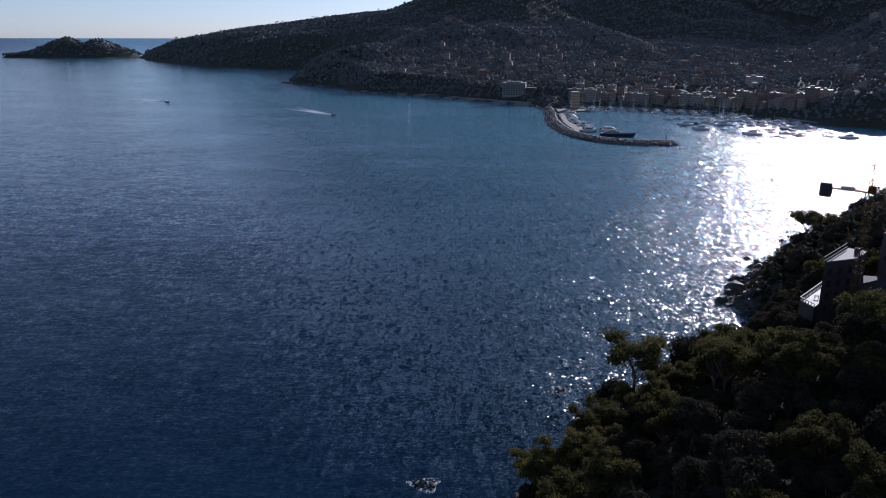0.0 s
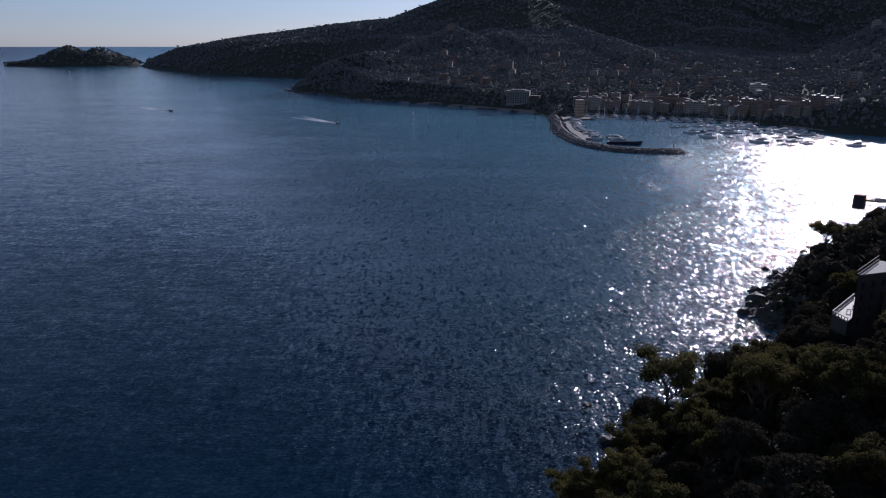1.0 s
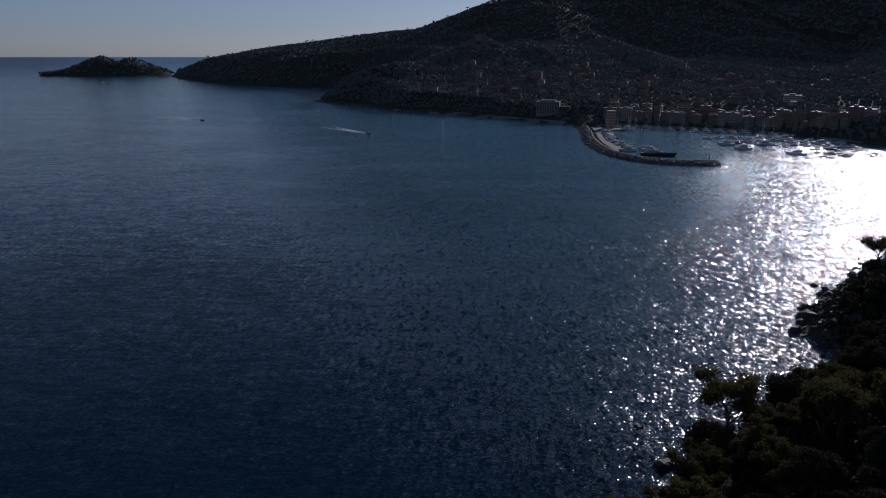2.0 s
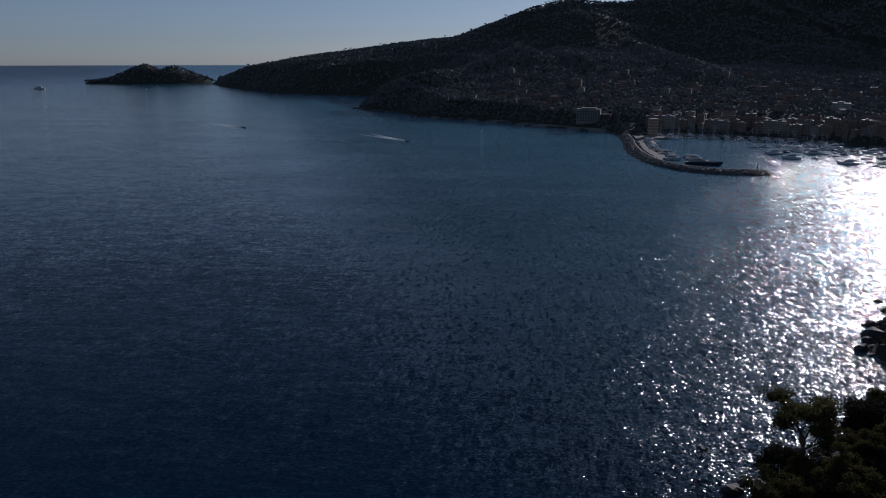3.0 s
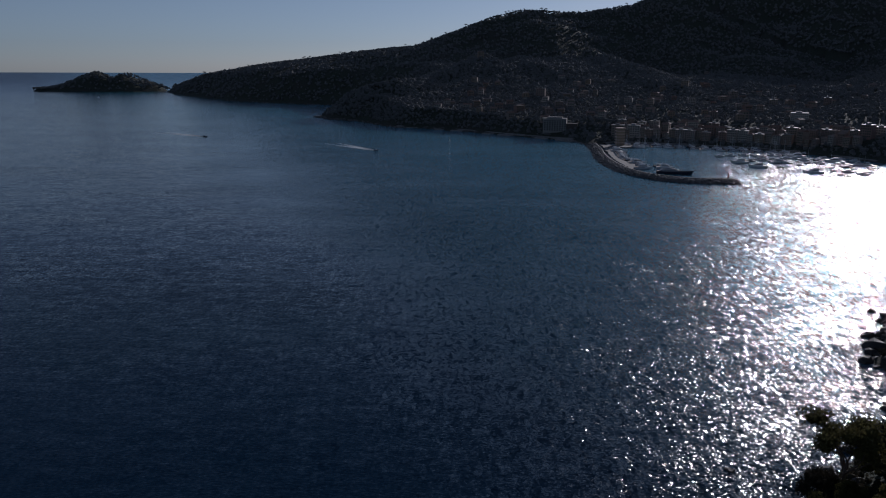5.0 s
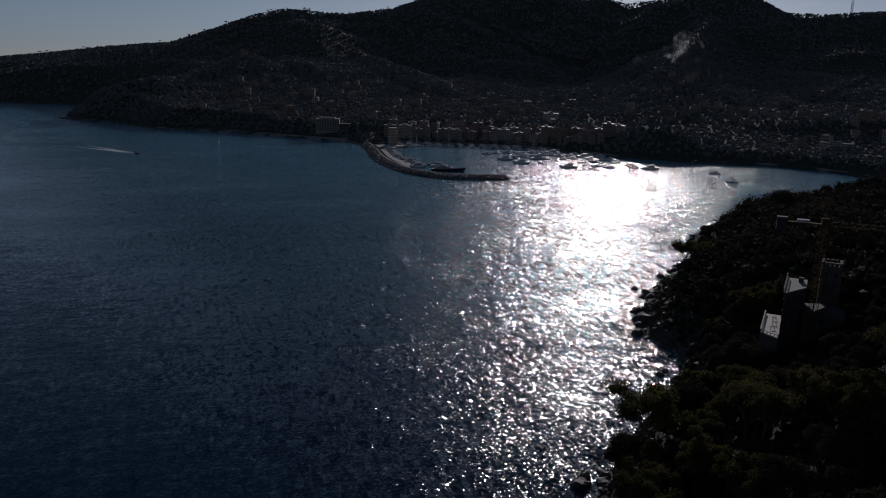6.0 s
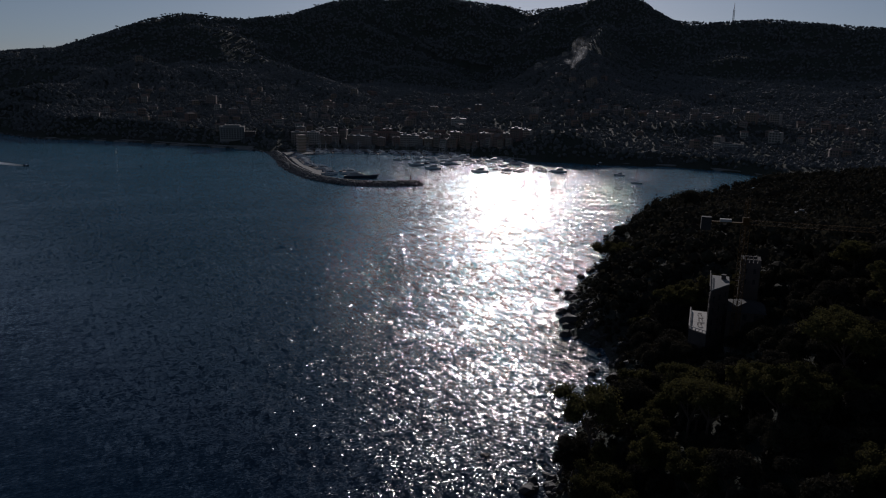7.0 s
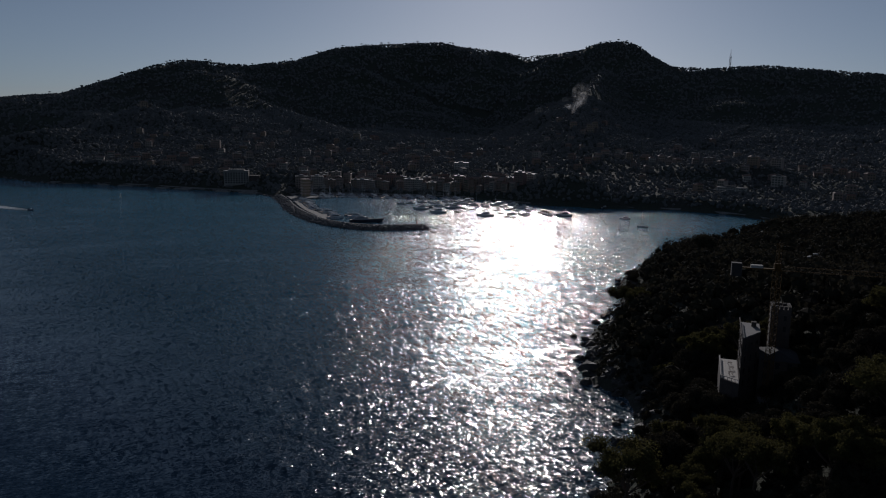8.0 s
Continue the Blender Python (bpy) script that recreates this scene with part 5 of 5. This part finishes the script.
# ---------------------------------------------------------------- the town
def house(floors, cols, depth_cols, roof, wall_mat, text, group):
    """A house with its front along local -y; windows on the front and on the -x side."""
    top = new("house")
    w, dpt, h = cols * 3.2 + 1.2, depth_cols * 3.4 + 1.0, floors * 3.3 + 0.6
    bm = bmesh.new()
    box(bm, -w / 2, w / 2, -dpt / 2, dpt / 2, -5, h)
    part("wall", bm, wall_mat, top)
    bm = bmesh.new()
    if roof == "flat":
        box(bm, -w / 2 - 0.3, w / 2 + 0.3, -dpt / 2 - 0.3, dpt / 2 + 0.3, h, h + 0.35)
        box(bm, -w / 5, w / 8, -dpt / 6, dpt / 5, h + 0.35, h + 2.6)
    else:
        o, rise, inset = 0.6, dpt * (0.23 if roof == "hip" else 0.26), (dpt / 2 if roof == "hip" else 0)
        a = [bm.verts.new(p) for p in ((-w / 2 - o, -dpt / 2 - o, h), (w / 2 + o, -dpt / 2 - o, h), (w / 2 + o, dpt / 2 + o, h), (-w / 2 - o, dpt / 2 + o, h))]
        b = [bm.verts.new(p) for p in ((-w / 2 - o + inset, 0, h + rise), (w / 2 + o - inset, 0, h + rise))]
        for f in ((a[0], a[1], b[1], b[0]), (a[2], a[3], b[0], b[1]), (a[1], a[2], b[1]), (a[3], a[0], b[0]), (a[3], a[2], a[1], a[0])):
            bm.faces.new(f)
    part("roof", bm, FLAT_ROOF if roof == "flat" else ROOF, top)
    if roof != "flat":
        bm = bmesh.new()
        box(bm, w * 0.2, w * 0.2 + 0.9, 0.6, 1.5, h, h + dpt * 0.24 + 1.0)
        part("chimney", bm, wall_mat, top)
    shapes = {}
    for face, n in (("y", cols), ("x", depth_cols)):
        vs, fs, ix = [], [], []
        for a0, a1, mi in ((-0.5, 0.5, 0), (-1.05, -0.55, 1), (0.55, 1.05, 1)):
            bm = bmesh.new()
            if face == "y":
                box(bm, a0, a1, -0.07, 0.1, 0, 1.8)
            else:
                box(bm, -0.07, 0.1, a0, a1, 0, 1.8)
            bm.verts.index_update()
            k = len(vs)
            vs += [v.co[:] for v in bm.verts]
            fs += [[v.index + k for v in q.verts] for q in bm.faces]
            ix += [mi] * len(bm.faces)
            bm.free()
        shapes[face] = mesh_of("window", vs, fs, [WINDOW, SHUTTER], index=ix)
    for fl in range(floors):
        for c in range(cols):
            win = new("window", shapes["y"])
            win.parent = top
            win.location = (-w / 2 + 2.2 + 3.2 * c, -dpt / 2, 1.0 + 3.3 * fl)
        if fl % 2 == 0 and cols > 3:
            for c in range(depth_cols):
                win = new("window", shapes["x"])
                win.parent = top
                win.location = (-w / 2, -dpt / 2 + 2.2 + 3.4 * c, 1.0 + 3.3 * fl)
    return tagged(top, text, "house", group)


FRONT = [house(5, 4, 3, "gable", PLASTER, "tall painted plaster house on the harbour front", "houses on the harbour front"),
         house(4, 3, 3, "hip", PLASTER, "painted plaster house with tiled hip roof by the harbour", "houses on the harbour front"),
         house(5, 5, 3, "flat", PLASTER, "wide painted apartment house with flat roof by the harbour", "houses on the harbour front")]
HILL = [house(3, 3, 2, "hip", PLASTER, "painted hillside villa with tiled hip roof among trees", "houses on the hillside"),
        house(2, 3, 2, "gable", PLASTER, "low painted house with tiled gable roof among trees", "houses on the hillside"),
        house(4, 4, 2, "flat", PLASTER, "pale hillside apartment block with flat roof", "houses on the hillside")]
town = np.random.default_rng(61)
lots, built = [], set()


def settle(kinds, k, x, y, turn, size=1.0, sunk=0.0):
    m = pose(x, y, ground_at(x, y) + 0.2 - sunk, 0, 0, turn) @ Matrix.Diagonal((size * town.uniform(0.85, 1.15), size, size * town.uniform(0.8, 1.1), 1))
    key = (id(kinds), k)
    if key in built:
        copy_thing(kinds[k], m).matrix_basis = m
    else:
        built.add(key)
        kinds[k].matrix_basis = m
    lots.append((x, y))


def room_for(x, y, gap):
    return all((x - a) ** 2 + (y - b) ** 2 > gap * gap for a, b in lots)


lots += [(114, 1203), (142, 1192), (100, 1222), (180, 1040), (182, 1100)]
# rows behind the quay
quay = [(190, 1135), (265, 1110), (335, 1078), (402, 1026), (446, 950)]
for row in range(3):
    for p, q in zip(quay, quay[1:]):
        d = Vector((q[0] - p[0], q[1] - p[1]))
        n = int(d.length // (10.8 if row == 0 else 13.0))
        nrm = Vector((-d.y, d.x)).normalized()
        for i in range(n):
            c = Vector(p) + d * (i + 0.5) / n + nrm * (16 + 24 * row + town.uniform(-2, 4)) + Vector((town.normal(), town.normal())) * (0.5 + 0.8 * row)
            if room_for(c.x, c.y, 9.5):
                settle(FRONT, int(town.integers(3)), c.x, c.y, math.degrees(math.atan2(d.y, d.x)) + town.normal() * 7, town.uniform(0.66, 0.95))
# the slopes and the plain round the head of the bay
tries = 0
while len(lots) < 252 and tries < 8000:
    tries += 1
    if tries % 3 == 0:
        x, y = town.normal(420, 300), town.normal(1350, 170)
    elif tries % 3 == 1:
        x, y = town.normal(900, 200), town.normal(920, 190)
    else:
        x, y = town.uniform(-60, 1100), town.uniform(1150, 1800)
    b = math.degrees(math.atan2(x, y))
    if inland(np.array([x]), np.array([y]))[0] < 22 or not -5 < b < 58 or math.hypot(x, y) < 900 or not room_for(x, y, 19):
        continue
    if math.hypot(x - 520, y - 925) < 85:
        continue
    settle(HILL, int(town.choice([0, 1, 2], p=[0.48, 0.38, 0.14])), x, y, -b + town.normal() * 22, town.uniform(0.85, 1.25))


SPUR_LOTS = [(49, 1702), (-58, 1480), (99, 1554), (166, 1394), (205, 1329), (219, 1213), (10, 1600), (-20, 1420), (60, 1450), (120, 1330), (70, 1370), (20, 1500), (130, 1480), (-75, 1440), (180, 1270)]
for x, y in SPUR_LOTS:
    settle(HILL, int(town.integers(2)), x, y, -4 + town.normal() * 15, town.uniform(1.0, 1.35))
settle(HILL, 0, 18, 1925, 10, 1.4)
# single large buildings: a palazzo above the harbour, a bathing house at the beach, two roofs among the pines
LARGE = [house(4, 9, 3, "flat", WHITE_WALL, "long pale palazzo with rows of windows above the harbour", "large buildings"),
         house(2, 11, 2, "flat", WHITE_WALL, "long low white bathing house behind the beach", "large buildings")]
settle(LARGE, 0, 505, 1232, -22)
settle(LARGE, 1, 742, 838, -50)
for k, x, y, up in ((2, 335, 364, 6.0), (1, 206, 252, 3.5)):
    settle(HILL, k, x, y, -50, 0.8, up)


def hotel():
    top = new("hotel")
    top.matrix_basis = pose(114, 1203, ground_at(114, 1203), 0, 0, -14) @ Matrix.Diagonal((0.95, 1, 0.78, 1))
    h = 24
    bm = bmesh.new()
    box(bm, -19, 19, -7, 7, -6, h)
    part("wall", bm, CONCRETE, top)
    bm = bmesh.new()
    box(bm, -19.6, 19.6, -7.6, 7.6, h, h + 0.5)
    box(bm, -12, 12, -5, 5, h + 0.5, h + 3.0)
    part("roof", bm, CONCRETE, top)
    bm = bmesh.new()
    box(bm, 20, 36, -4, 8, -6, 15)
    part("annexe", bm, VILLA_WALL, top)
    for fl in range(6):
        bm = bmesh.new()
        box(bm, -18.6, 18.6, -8.6, -7.0, 3.2 + 3.6 * fl, 3.4 + 3.6 * fl)
        box(bm, -18.6, 18.6, -8.6, -8.5, 3.4 + 3.6 * fl, 4.3 + 3.6 * fl)
        part("balcony", bm, CONCRETE, top)
        for c in range(9):
            bm = bmesh.new()
            box(bm, -17 + 4.1 * c, -14.6 + 4.1 * c, -7.06, -6.9, 3.5 + 3.6 * fl - 3.0, 5.6 + 3.6 * fl - 3.0)
            part("window", bm, WINDOW, top)
    return tagged(top, "pale six-storey seafront hotel with long balconies", "hotel")


hotel()


def quay_building():
    """The tall tan building at the root of the breakwater, with open galleries."""
    top = new("harbour_building")
    top.matrix_basis = pose(188, 1074, 1.9, 0, 0, 12) @ Matrix.Diagonal((0.75, 0.8, 1.0, 1))
    for fl in range(6):
        bm = bmesh.new()
        box(bm, -7.4, 7.4, -6.4, 6, 4.0 * fl + 2.9, 4.0 * fl + 4.0)
        part("floor_slab", bm, WARM_SLAB, top)
        bm = bmesh.new()
        box(bm, -5.5, 5.8, -4.6, 5.5, 4.0 * fl - (4 if fl == 0 else 0), 4.0 * fl + 3.4)
        part("wall", bm, TAN_WALL, top)
    for x in (-6.4, 6.4):
        bm = bmesh.new()
        box(bm, x - 0.5, x + 0.5, -5.7, -4.9, -3, 24)
        part("pillar", bm, TAN_WALL, top)
    return tagged(top, "tall tan harbour building with open galleries", "building")


quay_building()


def radio_mast():
    top = new("radio_mast")
    x, y = 1862, 1995
    top.matrix_basis = pose(x, y, ground_at(x, y))
    bm = bmesh.new()
    lattice_bar(bm, (0, 0, -2), (0, 0, 46), 5.0, 6.0, 0.5, 0.3)
    part("lattice", bm, STEEL, top)
    bm = bmesh.new()
    bar(bm, (0, 0, 46), (0, 0, 66), 0.9, 0.5)
    part("antenna", bm, RED_PAINT, top)
    return tagged(top, "tall steel radio mast on the ridge", "mast")


radio_mast()


# ---------------------------------------------------------------- smoke of a garden fire on the hillside
def mat_smoke():
    """Thin smoke: dense in the middle of each wisp, ragged and clear towards its edges."""
    k = Mat("thin_smoke")
    own = k.node("ShaderNodeTexCoord").outputs["Object"]
    ball = k.t.nodes.new("ShaderNodeTexGradient")
    ball.gradient_type = "SPHERICAL"
    k.link(own, ball.inputs["Vector"])
    n = k.noise(1.0, 5.0, 0.6, k.scaled(3.4, 3.4, 1.5, 12, own))
    soft = k.maths("POWER", ball.outputs["Fac"], 1.2)
    cover = k.maths("MULTIPLY", k.maths("MULTIPLY", soft, k.ramp(n, (0.36, (0, 0, 0)), (0.74, (1, 1, 1)))), 0.5)
    clear, lit, both = k.node("ShaderNodeBsdfTransparent"), k.node("ShaderNodeBsdfTranslucent"), k.node("ShaderNodeMixShader")
    lit.inputs[0].default_value = (0.85, 0.85, 0.86, 1)
    k.link(cover, both.inputs[0])
    k.link(clear.outputs[0], both.inputs[1])
    k.link(lit.outputs[0], both.inputs[2])
    k.link(both.outputs[0], k.t.nodes["Material Output"].inputs[0])
    return k.m


SMOKE = mat_smoke()
# the fire's place: where the slope rises 1.4 degrees above the eye
ways = [(1200 + 20 * i) for i in range(60)]
rise = [(ground_at(-61 + 0.5626 * d, 46 + 0.8267 * d) + 9 - 101) / d for d in ways]
fire = next((d for d, r in zip(ways, rise) if r > 0.024), 1900)
plume = new("smoke_plume")
plume.location = (-61 + 0.5626 * fire, 46 + 0.8267 * fire, ground_at(-61 + 0.5626 * fire, 46 + 0.8267 * fire))
puffs = np.random.default_rng(71)


def wisp(along, back, up, wide, tall, lean, turn):
    """A billowing curtain of smoke, crinkled in depth, narrow at its foot."""
    vs, fs, m = [], [], 17
    for j in range(m):
        for i in range(m):
            s, t = 2 * i / (m - 1) - 1, 2 * j / (m - 1) - 1
            vs.append((s * (0.75 + 0.25 * t) + lean * t, 0.22 * math.sin(3 * s + 2 * t + turn) + 0.12 * math.sin(5 * t - turn), t))
    for j in range(m - 1):
        for i in range(m - 1):
            fs.append((j * m + i, j * m + i + 1, (j + 1) * m + i + 1, (j + 1) * m + i))
    ob = new("wisp", mesh_of("wisp", vs, fs, SMOKE, smooth=True))
    ob.parent = plume
    ob.matrix_basis = pose(along * 0.83 + back * 0.56, -along * 0.56 + back * 0.83, up, 0, 0, -34 + turn * 6) @ Matrix.Diagonal((wide, wide, tall, 1))


for row in ((-14, 0, 7, 7, 11, 0.1, 1), (-9, 3, 19, 11, 15, 0.45, 2), (0, -3, 26, 12, 15, 0.5, 3), (-24, 2, 17, 14, 9, -0.3, 4), (10, 6, 36, 18, 18, 0.4, 5), (4, 12, 52, 34, 26, 0.3, 6)):
    wisp(*row)
tagged(plume, "thin white smoke rising from the wooded hillside", "smoke", kind="stuff")

# pale rocks and a bathing platform on the spit across the bay
waterside("jetty", [(-352, 1692), (-325, 1645), (-298, 1601), (-242, 1563)], 12, 2.4, ARMOUR, "pale rocky spit with a bathing platform")
spit_c = np.stack([stones.uniform(-352, -240, 90), np.zeros(90), np.zeros(90)], -1)
spit_c[:, 1] = np.interp(spit_c[:, 0], (-352, -325, -298, -240), (1692, 1645, 1600, 1560)) + stones.normal(size=90) * 4
spit_c[:, 2] = stones.uniform(0, 2.5, 90)
v, f = blobs(spit_c, stones.uniform(1.2, 3.2, 90), ICO1, 0.6, 0.3)
tagged(new("spit_rocks", raw_mesh("spit_rocks", v, f, ARMOUR)), "pale boulders heaped along the spit", "rocks", kind="stuff")

for x, y, turn, size in ((-118, 1384, -12, 1.0), (-70, 1352, -36, 0.8), (-38, 1324, -40, 1.1), (12, 1266, -48, 0.9), (40, 1240, -48, 1.2), (92, 1188, -45, 1.0), (124, 1152, -44, 1.3)):
    platform = new("bathing_platform")
    platform.matrix_basis = pose(x, y, 0, 0, 0, turn) @ Matrix.Diagonal((size, size, 1, 1))
    bm = bmesh.new()
    box(bm, -12, 12, -5, 5, -2, 1.5, 0.96)
    part("deck", bm, CONCRETE, platform)
    for k in (-8, 0, 8):
        bm = bmesh.new()
        bar(bm, (k, -4.2, 1.4), (k, -4.2, 2.5), 0.08)
        part("rail_post", bm, STEEL, platform)
    bm = bmesh.new()
    bar(bm, (-8, -4.2, 2.5), (8, -4.2, 2.5), 0.06)
    part("handrail", bm, STEEL, platform)
    tagged(platform, "low pale concrete bathing platform below the coast road", "platform", "bathing platforms")

# broken rock along the far shores
edge_c, edge_r = [], []
for p, q in zip(SHORE[2:14], SHORE[3:15]):
    n = int(math.dist(p, q) / 3.2)
    for i in range(n):
        u = (i + stones.random()) / n
        edge_c.append((p[0] + u * (q[0] - p[0]) + stones.normal() * 3, p[1] + u * (q[1] - p[1]) + stones.normal() * 3, stones.uniform(-0.3, 1.4)))
        edge_r.append(stones.uniform(1.0, 3.4))
v, f = blobs(np.array(edge_c), np.array(edge_r), ICO1, 0.65, 0.35)
tagged(new("shore_boulders", raw_mesh("shore_boulders", v, f, ARMOUR)), "broken grey rock along the far shore", "rocks", kind="stuff")
